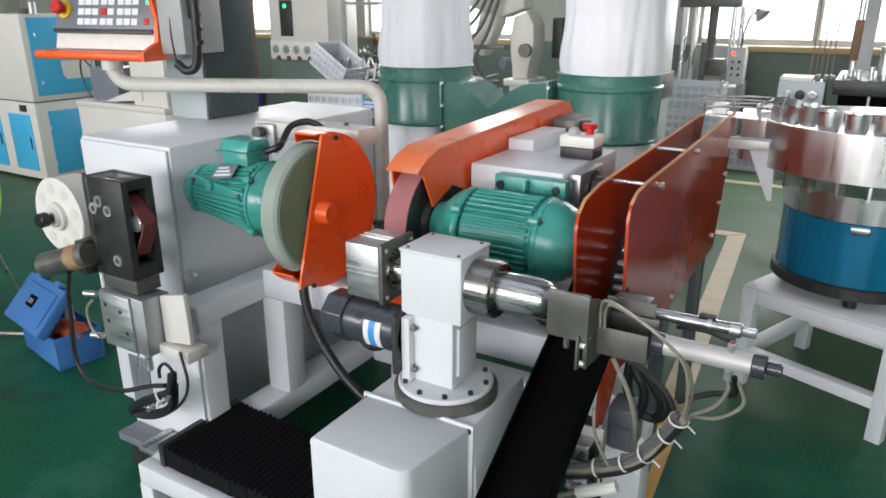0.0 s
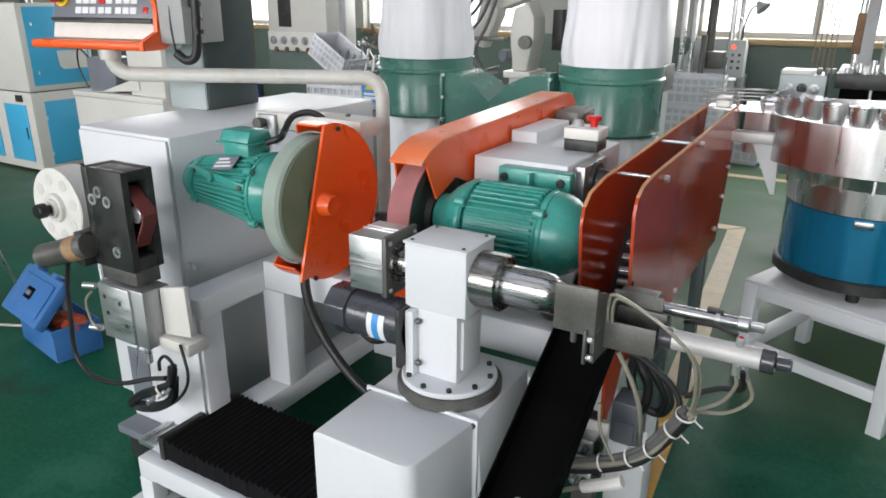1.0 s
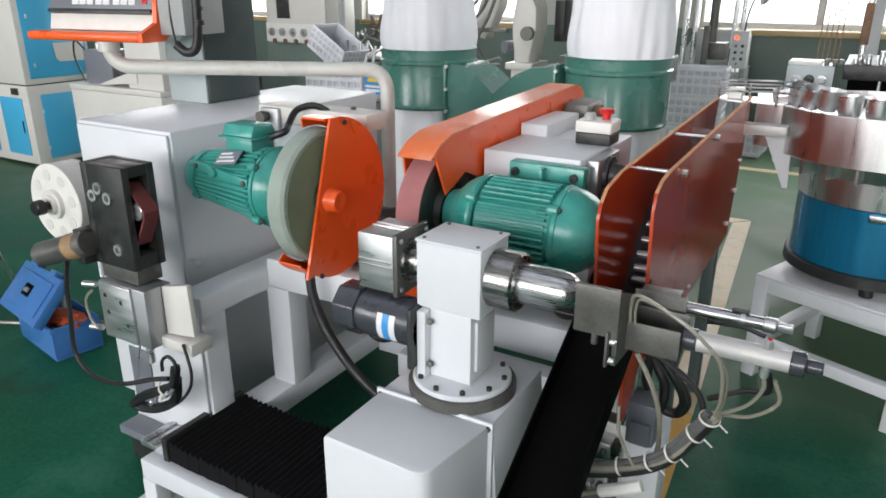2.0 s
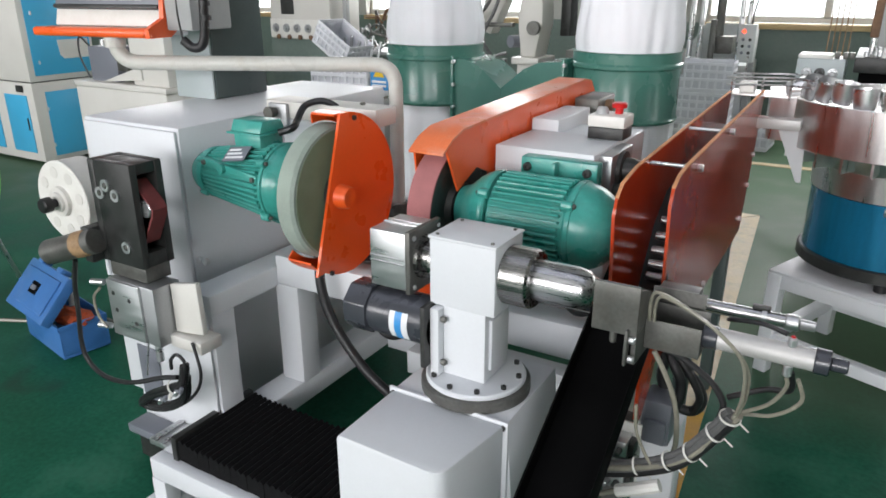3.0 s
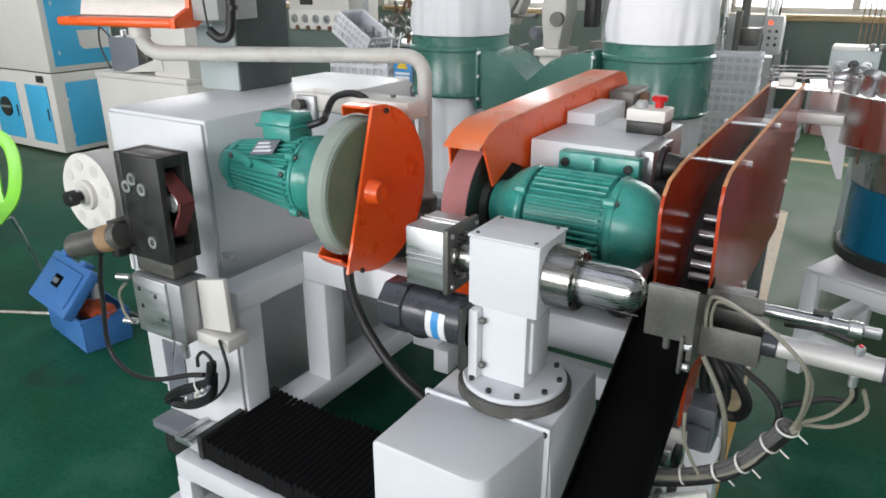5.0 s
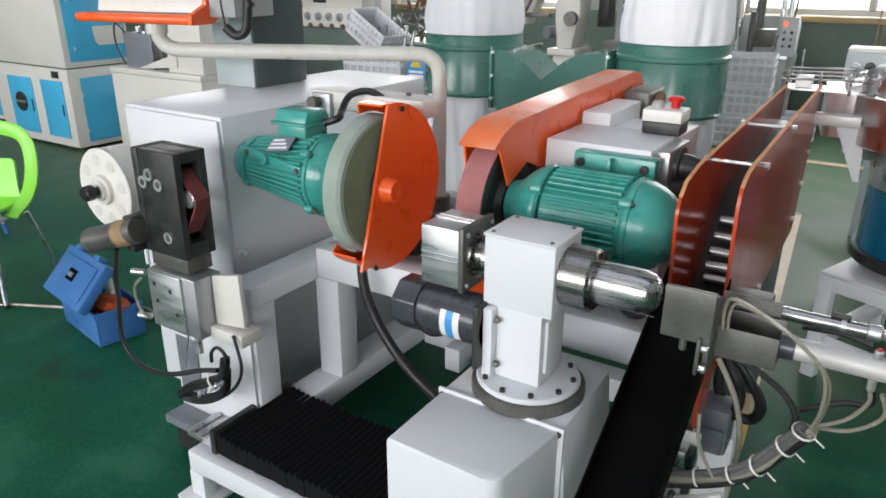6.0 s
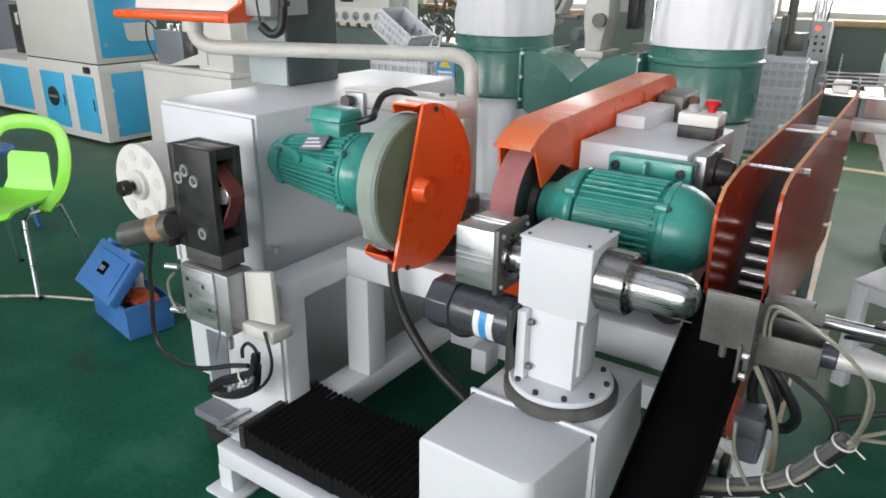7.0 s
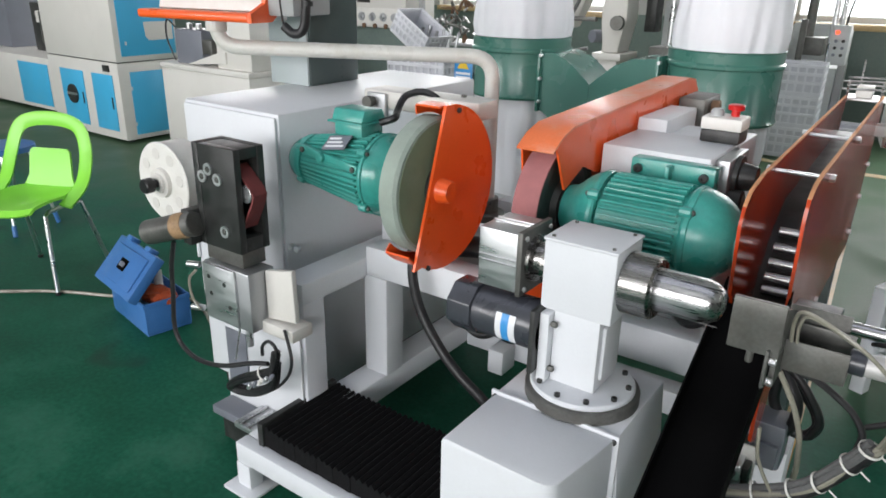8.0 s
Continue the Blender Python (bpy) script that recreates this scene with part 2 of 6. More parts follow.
def thing(name, x, y, z, label, category, group="", kind=""):
    """A top-level thing: an Empty at its base; its parts are given in the place's own coordinates."""
    ob = new(name)
    ob.location = (x, y, z)
    ob.empty_display_size = 0.05
    ORIGIN[ob.name] = Vector((x, y, z))
    return tagged(ob, label, category, group, kind)


def part(name, bm, mat, parent, label=""):
    """Links a bmesh as one mesh object under a thing or a part."""
    o = ORIGIN[parent.name]
    bmesh.ops.translate(bm, verts=bm.verts, vec=-o)
    ob = new(name, finish(bm, mat, name))
    ob.parent = parent
    ORIGIN[ob.name] = o
    if label:
        ob["label"] = label
    return ob


def structure(name, bm, mat, label, category):
    ob = new(name, finish(bm, mat, name))
    ORIGIN[ob.name] = Vector((0, 0, 0))
    return tagged(ob, label, category, kind="structure")


def box(x0, x1, y0, y1, z0, z1, bev=0.003, bm=None, m=None, seg=2):
    bm = bm or bmesh.new()
    before = set(bm.verts)
    vs = bmesh.ops.create_cube(bm, size=1)["verts"]
    bmesh.ops.scale(bm, verts=vs, vec=(abs(x1 - x0), abs(y1 - y0), abs(z1 - z0)))
    bmesh.ops.translate(bm, verts=vs, vec=((x0 + x1) / 2, (y0 + y1) / 2, (z0 + z1) / 2))
    if bev > 0:
        bmesh.ops.bevel(bm, geom=list({e for v in vs for e in v.link_edges}), offset=bev, segments=seg, affect="EDGES", profile=0.5)
    vs = [v for v in bm.verts if v not in before]
    if m is not None:
        bmesh.ops.transform(bm, matrix=m, verts=vs)
    return bm


def frame_to(p0, p1):
    d = Vector(p1) - Vector(p0)
    return Matrix.Translation(p0) @ d.to_track_quat("Z", "Y").to_matrix().to_4x4(), d.length


def lathe(p0, p1, profile, seg=40, bm=None):
    """A solid of revolution about the line p0-p1; the profile gives (distance along it in metres, radius)."""
    bm = bm or bmesh.new()
    m, _ = frame_to(p0, p1)
    rings = []
    for h, r in profile:
        if r < 1e-6:
            rings.append([bm.verts.new(m @ Vector((0, 0, h)))])
        else:
            rings.append([bm.verts.new(m @ Vector((r * math.cos(2 * math.pi * k / seg), r * math.sin(2 * math.pi * k / seg), h))) for k in range(seg)])
    for a, b in zip(rings, rings[1:]):
        for k in range(seg):
            k2 = (k + 1) % seg
            if len(a) == 1 and len(b) > 1:
                bm.faces.new((a[0], b[k], b[k2]))
            elif len(b) == 1 and len(a) > 1:
                bm.faces.new((a[k], a[k2], b[0]))
            elif len(a) > 1:
                bm.faces.new((a[k], a[k2], b[k2], b[k]))
    for ring in (rings[0], rings[-1]):
        if len(ring) > 1:
            bm.faces.new(ring)
    return bm


def cyl(p0, p1, r, seg=24, bev=0.002, bm=None):
    l = (Vector(p1) - Vector(p0)).length
    bev = min(bev, r * 0.4, l * 0.4)
    return lathe(p0, p1, [(0, r - bev), (bev, r), (l - bev, r), (l, r - bev)], seg, bm)


def ring(p0, p1, r_in, r_out, seg=40, bm=None):
    l = (Vector(p1) - Vector(p0)).length
    bm = bm or bmesh.new()
    m, _ = frame_to(p0, p1)
    prof = [(0, r_in), (0, r_out), (l, r_out), (l, r_in)]
    rings = [[bm.verts.new(m @ Vector((r * math.cos(2 * math.pi * k / seg), r * math.sin(2 * math.pi * k / seg), h))) for k in range(seg)] for h, r in prof]
    for a, b in zip(rings, rings[1:] + rings[:1]):
        for k in range(seg):
            bm.faces.new((a[k], a[(k + 1) % seg], b[(k + 1) % seg], b[k]))
    return bm


def prism(axis, a, b, outline, bev=0.0, bm=None):
    """An outline extruded from a to b along an axis; it gives the other two coordinates in the order x, y, z."""
    bm = bm or bmesh.new()

    def place(u, v, w):
        return {"x": (w, u, v), "y": (u, w, v), "z": (u, v, w)}[axis]

    lo = [bm.verts.new(place(u, v, a)) for u, v in outline]
    hi = [bm.verts.new(place(u, v, b)) for u, v in outline]
    k = len(outline)
    bm.faces.new(lo)
    bm.faces.new(hi)
    for i in range(k):
        bm.faces.new((lo[i], lo[(i + 1) % k], hi[(i + 1) % k], hi[i]))
    if bev:
        bmesh.ops.bevel(bm, geom=[e for e in bm.edges], offset=bev, segments=2, affect="EDGES", profile=0.5)
    return bm


def smooth_path(pts, steps=8):
    """Catmull-Rom points through the given ones."""
    p = [Vector(q) for q in pts]
    p = [p[0] * 2 - p[1], *p, p[-1] * 2 - p[-2]]
    out = []
    for i in range(1, len(p) - 2):
        for s in range(steps):
            t = s / steps
            out.append(0.5 * (2 * p[i] + (p[i + 1] - p[i - 1]) * t + (2 * p[i - 1] - 5 * p[i] + 4 * p[i + 1] - p[i + 2]) * t * t
                              + (3 * p[i] - p[i - 1] - 3 * p[i + 1] + p[i + 2]) * t ** 3))
    return out + [p[-2]]


def tube(pts, r, seg=10, steps=8, bm=None, smooth=True):
    """A round hose, wire or pipe along a path."""
    bm = bm or bmesh.new()
    path = smooth_path(pts, steps) if smooth else [Vector(q) for q in pts]
    rings, up = [], None
    for i, q in enumerate(path):
        d = (path[min(i + 1, len(path) - 1)] - path[max(i - 1, 0)]).normalized()
        if up is None:
            up = d.orthogonal().normalized()
        up = (up - d * up.dot(d)).normalized()
        side = d.cross(up)
        rings.append([bm.verts.new(q + (up * math.cos(2 * math.pi * k / seg) + side * math.sin(2 * math.pi * k / seg)) * r) for k in range(seg)])
    for a, b in zip(rings, rings[1:]):
        for k in range(seg):
            bm.faces.new((a[k], a[(k + 1) % seg], b[(k + 1) % seg], b[k]))
    bm.faces.new(rings[0])
    bm.faces.new(rings[-1])
    return bm


def arc(cx, cy, r, a0, a1, n=10):
    return [(cx + r * math.cos(radians(a0 + (a1 - a0) * i / n)), cy + r * math.sin(radians(a0 + (a1 - a0) * i / n))) for i in range(n + 1)]


def bent(pts, radius, n=7):
    """A polyline with its inner corners rounded."""
    p = [Vector(q) for q in pts]
    out = [p[0]]
    for i in range(1, len(p) - 1):
        a, b = (p[i - 1] - p[i]).normalized(), (p[i + 1] - p[i]).normalized()
        s, e = p[i] + a * radius, p[i] + b * radius
        for k in range(n + 1):
            t = k / n
            out.append(s * (1 - t) ** 2 + p[i] * 2 * t * (1 - t) + e * t * t)
    return out + [p[-1]]


def hexbolt(p, d, r, mat, parent, name="bolt", label=""):
    """A bolt head at p that points along d."""
    p, d = Vector(p), Vector(d).normalized()
    bm = lathe(p - d * 0.001, p + d, [(0, r), (r * 0.9, r), (r * 1.05, r * 0.8), (r * 1.05, r * 0.45), (r * 0.6, r * 0.4), (r * 0.6, 0)], 12)
    return part(name, bm, mat, parent, label)

# ---- the hall ----
X0, X1, Y0, Y1, TOP = -14.0, 6.5, -7.5, 8.0, 6.0
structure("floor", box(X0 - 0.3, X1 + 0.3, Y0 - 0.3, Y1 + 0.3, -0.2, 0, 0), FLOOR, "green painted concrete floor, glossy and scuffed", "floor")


def band_wall(name, axis, at, out, sill, head, a, b, bays, lower, label):
    """A wall with a band of window openings between sill and head; the piers between the bays are part of it."""
    def slab(u0, u1, z0, z1, bm):
        lo, hi = sorted((at, at + out))
        return box(u0, u1, lo, hi, z0, z1, 0, bm) if axis == "y" else box(lo, hi, u0, u1, z0, z1, 0, bm)

    low = slab(a, b, 0, sill, None)
    structure(name + "_dado", low, lower, "green painted lower wall below the windows", "wall")
    bm = slab(a, b, head, TOP, None)
    edges = [a, *[v for lo, hi in bays for v in (lo, hi)], b]
    for u0, u1 in zip(edges[::2], edges[1::2]):
        slab(u0, u1, sill, head, bm)
    return structure(name, bm, WALLPALE, label, "wall")


BAYS_X = [(-12.6, -9.6), (-9.0, -6.25), (-5.95, -3.6), (-1.62, 0.62), (1.2, 4.2)]
band_wall("wall_north", "y", Y1, 0.3, 1.05, 3.7, X0, X1, BAYS_X, WALLGREEN, "pale factory wall with a row of bright windows")
BAYS_S = [(-12.6, -9.6), (-9.0, -6.0), (-5.4, -2.4), (-1.8, 1.2), (1.8, 4.8)]
band_wall("wall_south", "y", Y0, -0.3, 1.05, 4.1, X0, X1, BAYS_S, WALLGREEN, "pale factory wall with a row of windows")
# unseen wall, left without windows to keep faces towards +x darker
band_wall("wall_east", "x", X1, 0.3, 1.05, 4.1, Y0, Y1, [], WALLGREEN, "plain pale factory wall with a green dado")
band_wall("wall_west", "x", X0, -0.3, 1.05, 4.1, Y0, Y1, [], WALLGREEN, "plain pale factory wall with a green dado")
# out of view; the gap in it is added to let fill light in
roof = bmesh.new()
box(X0, X1, Y0, -1.6, TOP, TOP + 0.15, 0, roof)
box(X0, X1, 1.6, Y1, TOP, TOP + 0.15, 0, roof)
box(X0, -11, -1.6, 1.6, TOP, TOP + 0.15, 0, roof)
box(4, X1, -1.6, 1.6, TOP, TOP + 0.15, 0, roof)
structure("ceiling", roof, ROOF, "unseen pale sheet roof with an added opening for fill light", "ceiling")

for i, (lo, hi) in enumerate(BAYS_X):
    w = structure("window_%d" % (i + 1), box(lo, hi, Y1 + 0.1, Y1 + 0.16, 3.62, 3.7, 0.004), FRAMEW, "white framed factory window, bright with daylight", "window")
    part("window_sill", box(lo, hi, Y1 - 0.06, Y1 + 0.12, 1.0, 1.055, 0.006), WOODTAN, w, "tan wooden sill board")
    part("window_frame", box(lo, hi, Y1 + 0.1, Y1 + 0.16, 1.06, 1.12, 0.004), FRAMEW, w)
    n = 2
    for k in range(n + 1):
        x = lo + (hi - lo) * k / n
        part("mullion", box(max(lo, x - 0.035), min(hi, x + 0.035), Y1 + 0.1, Y1 + 0.16, 1.1, 3.64, 0.004), FRAMEW, w)
    part("glazing_bar", box(lo, hi, Y1 + 0.11, Y1 + 0.15, 2.5, 2.55, 0.004), FRAMEW, w)

lines = bmesh.new()
prism("z", 0.0005, 0.004, [(-0.339, 2.3), (-0.441, 2.3), (-0.60, 4.72), (-0.50, 4.82)], bm=lines)
structure("floor_line", lines, LINE, "worn yellow marking line painted on the floor", "floor marking")
structure("floor_line_near", prism("z", 0.0005, 0.004, [(-0.285, 1.2), (-0.375, 1.2), (-0.44, 2.295), (-0.34, 2.295)]), AMBER, "brighter amber stretch of the floor line by the machine", "floor marking")
structure("floor_line_cross", prism("z", 0.0005, 0.004, [(-0.51, 4.83), (-0.60, 4.73), (-2.6, 4.70), (-2.6, 4.80)]), LINE, "worn yellow marking line painted on the floor", "floor marking")
structure("floor_line_far", prism("z", 0.0005, 0.004, [(-2.5, 6.3), (-2.5, 6.4), (2.6, 6.45), (2.6, 6.35)]), LINE, "faded yellow marking line across the aisle", "floor marking")

# ---- polishing machine: bench ----
bench = thing("machine_bench", -1.0, 1.6, 0, "grey-white welded square-tube bench of the polishing machine", "machine bench")
for x0, x1, y0, y1 in ((-1.615, -1.525, 1.215, 1.30), (-1.47, -1.385, 2.25, 2.33), (-0.64, -0.55, 2.25, 2.33)):
    part("leg", box(x0, x1, y0, y1, 0.0, 0.54, 0.006), WHITE, bench)
part("leg", box(-1.53, -1.44, 1.476, 1.56, 0.2105, 0.544, 0.006), WHITE, bench)
part("side_rail", box(-1.62, -1.52, 1.21, 2.33, 0.535, 0.6, 0.006), WHITE, bench)
part("front_rail", box(-1.519, -0.475, 1.474, 1.56, 0.545, 0.64, 0.006), WHITE, bench)
part("back_rail", box(-1.52, -0.475, 2.25, 2.33, 0.53, 0.6, 0.006), WHITE, bench)
part("right_rail", box(-0.57, -0.475, 1.56, 2.25, 0.53, 0.62, 0.006), WHITE, bench)
part("lower_side_rail", box(-1.55, -1.45, 1.305, 2.249, 0.13, 0.21, 0.006), WHITE, bench)
part("lower_cross_rail", box(-1.449, -0.50, 1.95, 2.03, 0.12, 0.205, 0.006), WHITE, bench)
part("rail_bracket", box(-1.30, -1.24, 1.86, 1.949, 0.10, 0.19, 0.004), WHITE, bench)
part("leg", box(-0.57, -0.50, 1.86, 1.949, 0.0, 0.53, 0.005), WHITE, bench)
part("back_panel", box(-1.53, -0.55, 2.24, 2.249, 0.21, 0.53, 0.001), GREYP, bench)
part("top_plate", box(-0.9, -0.50, 1.561, 1.95, 0.621, 0.64, 0.003), GREYP, bench)

# ---- electrical cabinet ----
cab = thing("electrical_cabinet", -1.94, 1.9, 0, "grey-white sheet steel cabinet with a smooth top", "cabinet")
part("body", box(-2.15, -1.718, 1.34, 2.36, 0.06, 1.03, 0.006), WHITE, cab)
part("door", box(-2.14, -1.724, 1.328, 1.339, 0.36, 1.02, 0.004), WHITE, cab)
part("hinge", cyl((-2.135, 1.322, 0.72), (-2.135, 1.322, 0.80), 0.006, 10), WHITE, cab)
part("hinge", cyl((-2.135, 1.322, 0.50), (-2.135, 1.322, 0.57), 0.006, 10), WHITE, cab)
part("plinth", box(-2.12, -1.74, 1.37, 2.33, 0.0, 0.06, 0.002), BLACK, cab)
for x in (-1.70, -1.672):
    part("bolt", cyl((x - 0.012, 1.36, 0.626), (x - 0.012, 1.345, 0.626), 0.011, 12), ALU, cab)

# ---- machine column ----
col = thing("machine_column", -2.13, 1.9, 1.03, "green-grey painted square steel column standing on the cabinet", "machine column")
part("column", box(-2.225, -2.035, 1.785, 2.035, 1.031, 2.9, 0.006), GREENGREY, col)
part("front_plate", box(-2.23, -2.04, 1.774, 1.784, 1.031, 2.9, 0.003), LIGHTGG, col, "paler grey front plate")

# ---- left grinder ----
AX, AZ = 1.42, 0.895
lg = thing("wheel_grinder", -1.5, AX, 0.6, "teal electric motor driving a green grinding wheel behind an orange guard", "grinder")


def electric_motor(parent, y, z, x_fan, x_body0, x_body1, x_end, r, taper=0.0):
    """A finned teal motor along x. x_fan and x_end are its rear and front tips."""
    s = 1 if x_end > x_fan else -1
    L0, L1 = abs(x_body0 - x_fan), abs(x_end - x_body1)

    def narrowed(bm):
        """The casting narrows from its drive end towards the fan."""
        for v in bm.verts:
            f = 1 - taper * max(0.0, min(1.0, (x_body1 - v.co.x) / (x_body1 - x_fan)))
            v.co.y, v.co.z = y + (v.co.y - y) * f, z + (v.co.z - z) * f
        return bm

    body = part("motor_body", narrowed(cyl((x_body0, y, z), (x_body1, y, z), r * 0.88, 40, 0.004)), TEAL, parent)
    n = 40
    for k in range(n):
        a = 2 * math.pi * k / n
        if math.sin(a) < -0.75:
            continue
        m = Matrix.Translation(((x_body0 + x_body1) / 2, y, z)) @ Matrix.Rotation(a, 4, "X")
        l = abs(x_body1 - x_body0) / 2 - 0.01
        part("cooling_fin", narrowed(box(-l, l, r * 0.84, r * 1.01, -0.0032, 0.0032, 0.0018, m=m, seg=1)), TEAL, body)
    part("fan_cover", narrowed(lathe((x_body0, y, z), (x_fan, y, z), [(0, r * 0.98), (0.006, r * 1.02), (0.016, r * 1.02), (0.018, r * 0.99), (L0 * 0.30, r * 0.96), (L0 * 0.48, r * 0.88), (L0 * 0.62, r * 0.77), (L0 * 0.74, r * 0.64), (L0 * 0.82, r * 0.53), (L0 * 0.85, r * 0.46), (L0, r * 0.45)], 48)), TEAL, parent)
    part("end_bell", narrowed(lathe((x_body1, y, z), (x_end, y, z), [(0, r * 0.98), (0.006, r * 1.02), (0.014, r * 1.02), (0.016, r * 0.98), (L1 * 0.32, r * 0.93), (L1 * 0.5, r * 0.82), (L1 * 0.66, r * 0.68), (L1 * 0.8, r * 0.57), (L1, r * 0.53)], 48)), TEAL, parent)
    for x in (x_body0 - s * 0.006, x_body1 + s * 0.006):
        for a in (40, 140, 220, 320):
            c, si = math.cos(radians(a)), math.sin(radians(a))
            lug = part("lug", narrowed(cyl((x - 0.014, y + c * r * 1.03, z + si * r * 1.03), (x + 0.014, y + c * r * 1.03, z + si * r * 1.03), 0.012, 10)), TEAL, parent)
            part("bolt_head", narrowed(cyl((x + 0.012 * (1 if x > x_body1 else -1), y + c * r * 1.04, z + si * r * 1.04), (x + 0.02 * (1 if x > x_body1 else -1), y + c * r * 1.04, z + si * r * 1.04), 0.006, 6)), DARKSTEEL, lug)
    return body


electric_motor(lg, AX, AZ, -1.755, -1.655, -1.40, -1.30, 0.112, 0.46)
strip_at = pose(-1.40, AX - 0.099, AZ + 0.030, 0, 4, -9.5)
strip = part("side_strip", box(-0.25, 0.0, -0.010, 0.012, -0.012, 0.012, 0.004, m=strip_at), TEAL, lg)
part("boss", cyl(strip_at @ Vector((-0.15, -0.008, 0)), strip_at @ Vector((-0.15, -0.022, 0)), 0.015, 16), TEAL, strip)
for x in (-0.238, -0.012):
    part("strip_bolt", cyl(strip_at @ Vector((x, -0.008, 0)), strip_at @ Vector((x, -0.018, 0)), 0.008, 6), DARKSTEEL, strip)
part("terminal_box", box(-1.535, -1.435, AX - 0.045, AX + 0.045, AZ + 0.10, AZ + 0.135, 0.006), TEAL, lg)
part("terminal_rim", box(-1.548, -1.422, AX - 0.058, AX + 0.058, AZ + 0.135, AZ + 0.141, 0.002), TEAL, lg)
part("terminal_lid", prism("x", -1.54, -1.43, [(AX - 0.05, AZ + 0.1412), (AX - 0.036, AZ + 0.172), (AX + 0.036, AZ + 0.172), (AX + 0.05, AZ + 0.1412)], 0.004), TEAL, lg)
plate_at = pose(-1.505, AX - 0.066, AZ + 0.082, 36, -8, 0)
nplate = part("nameplate", box(-0.042, 0.042, -0.026, 0.026, 0.0, 0.004, 0.001, m=plate_at), GREYB, lg, "small grey metal nameplate")
for k in range(3):
    part("text_bar", box(-0.034, 0.034 - 0.012 * k, -0.018 + 0.014 * k, -0.011 + 0.014 * k, 0.004, 0.0048, 0.0002, m=plate_at), LABELW, nplate)
part("spindle", cyl((-1.31, AX, AZ), (-1.20, AX, AZ), 0.03, 24), BLACK, lg)
part("grinding_wheel", lathe((-1.268, AX, AZ), (-1.208, AX, AZ), [(0, 0.05), (0, 0.174), (0.006, 0.181), (0.048, 0.181), (0.056, 0.174), (0.058, 0.15), (0.0585, 0.05)], 72), STONERIM, lg, "pale worn rim of the stone wheel")
part("wheel_face", lathe((-1.2095, AX, AZ), (-1.206, AX, AZ), [(0, 0.168), (0.0015, 0.168), (0.0015, 0.06), (0.0, 0.06)], 72), STONE, lg, "green abrasive face")
part("flange", cyl((-1.21, AX, AZ), (-1.20, AX, AZ), 0.065, 32), BLACK, lg)
guard = part("guard_plate", prism("x", -1.197, -1.189, [(1.417, 1.106), *[(1.43 + 0.217 * math.cos(radians(a)), 0.89 + 0.217 * math.sin(radians(a))) for a in range(84, -125, -6)], (1.290, 0.70)]), ORANGE, lg, "orange sheet steel half-round guard")
rim = bmesh.new()
pts = [(1.43 + 0.217 * math.cos(radians(a)), 0.89 + 0.217 * math.sin(radians(a))) for a in range(98, -138, -6)]
inn = [(1.43 + 0.212 * math.cos(radians(a)), 0.89 + 0.212 * math.sin(radians(a))) for a in range(98, -138, -6)]
prism("x", -1.272, -1.197, pts + inn[::-1], bm=rim)
part("guard_rim", rim, ORANGE, guard)
wide = [(1.43 + 0.212 * math.cos(radians(a)), 0.89 + 0.212 * math.sin(radians(a))) for a in range(98, -138, -6)]
slim = [(1.43 + 0.188 * math.cos(radians(a)), 0.89 + 0.188 * math.sin(radians(a))) for a in range(98, -138, -6)]
part("guard_flange", prism("x", -1.2755, -1.2718, wide + slim[::-1]), ORANGE, guard)
part("hub_cap", lathe((-1.19, 1.40, 0.892), (-1.15, 1.40, 0.892), [(0, 0.034), (0.004, 0.032), (0.026, 0.030), (0.034, 0.026), (0.034, 0.012), (0.03, 0)], 28), ORANGE, guard)
for y, z in ((1.47, 1.088), (1.345, 0.694), (1.635, 0.80)):
    hexbolt((-1.189, y, z), (1, 0, 0), 0.007, BLACK, guard)
part("mount_beam", box(-1.622, -1.21, 1.60, 1.70, 1.035, 1.086, 0.004), CREAM, lg, "cream mounting beam")
for x in (-1.30, -1.47):
    part("beam_bolt", cyl((x, 1.66, 1.086), (x, 1.66, 1.094), 0.009, 6), DARKSTEEL, lg)
part("mount_post", box(-1.56, -1.30, 1.60, 1.72, 0.60, 1.034, 0.004), WHITE, lg)
part("mount_plate", box(-1.56, -1.40, 1.53, 1.598, 0.72, 0.96, 0.004), TEAL, lg)
part("bearing", lathe((-1.575, 1.60, 1.055), (-1.575, 1.55, 1.055), [(0, 0.022), (0.01, 0.022), (0.012, 0.014), (0.03, 0.014), (0.032, 0.018), (0.045, 0.018), (0.045, 0)], 20), DARKSTEEL, lg)
part("bearing_bracket", box(-1.60, -1.53, 1.585, 1.60, 0.99, 1.08, 0.003), ALUGREY, lg)
part("cable", tube([(-1.425, AX + 0.02, 1.03), (-1.39, 1.46, 1.045), (-1.43, 1.52, 1.05), (-1.44, 1.57, 1.085), (-1.40, 1.60, 1.098), (-1.36, 1.615, 1.08), (-1.35, 1.62, 1.05)], 0.010), RUBBER, lg)

# ---- right belt grinder ----
BY, BZ = 1.54, 0.872
rg = thing("belt_grinder", -0.75, BY, 0.62, "teal motor driving a pink sanding belt under an orange cover", "belt grinder")
electric_motor(rg, BY, BZ, -0.466, -0.59, -0.79, -0.895, 0.108)
part("motor_bracket", box(-0.785, -0.58, 1.64, 1.684, 0.935, 1.0, 0.005), TEAL, rg)
part("bracket_rib", box(-0.69, -0.68, 1.61, 1.64, 0.94, 0.995, 0.002), TEAL, rg)
for x in (-0.765, -0.605):
    hexbolt((x, 1.64, 0.975), (0, -1, 0), 0.011, BLACK, rg)
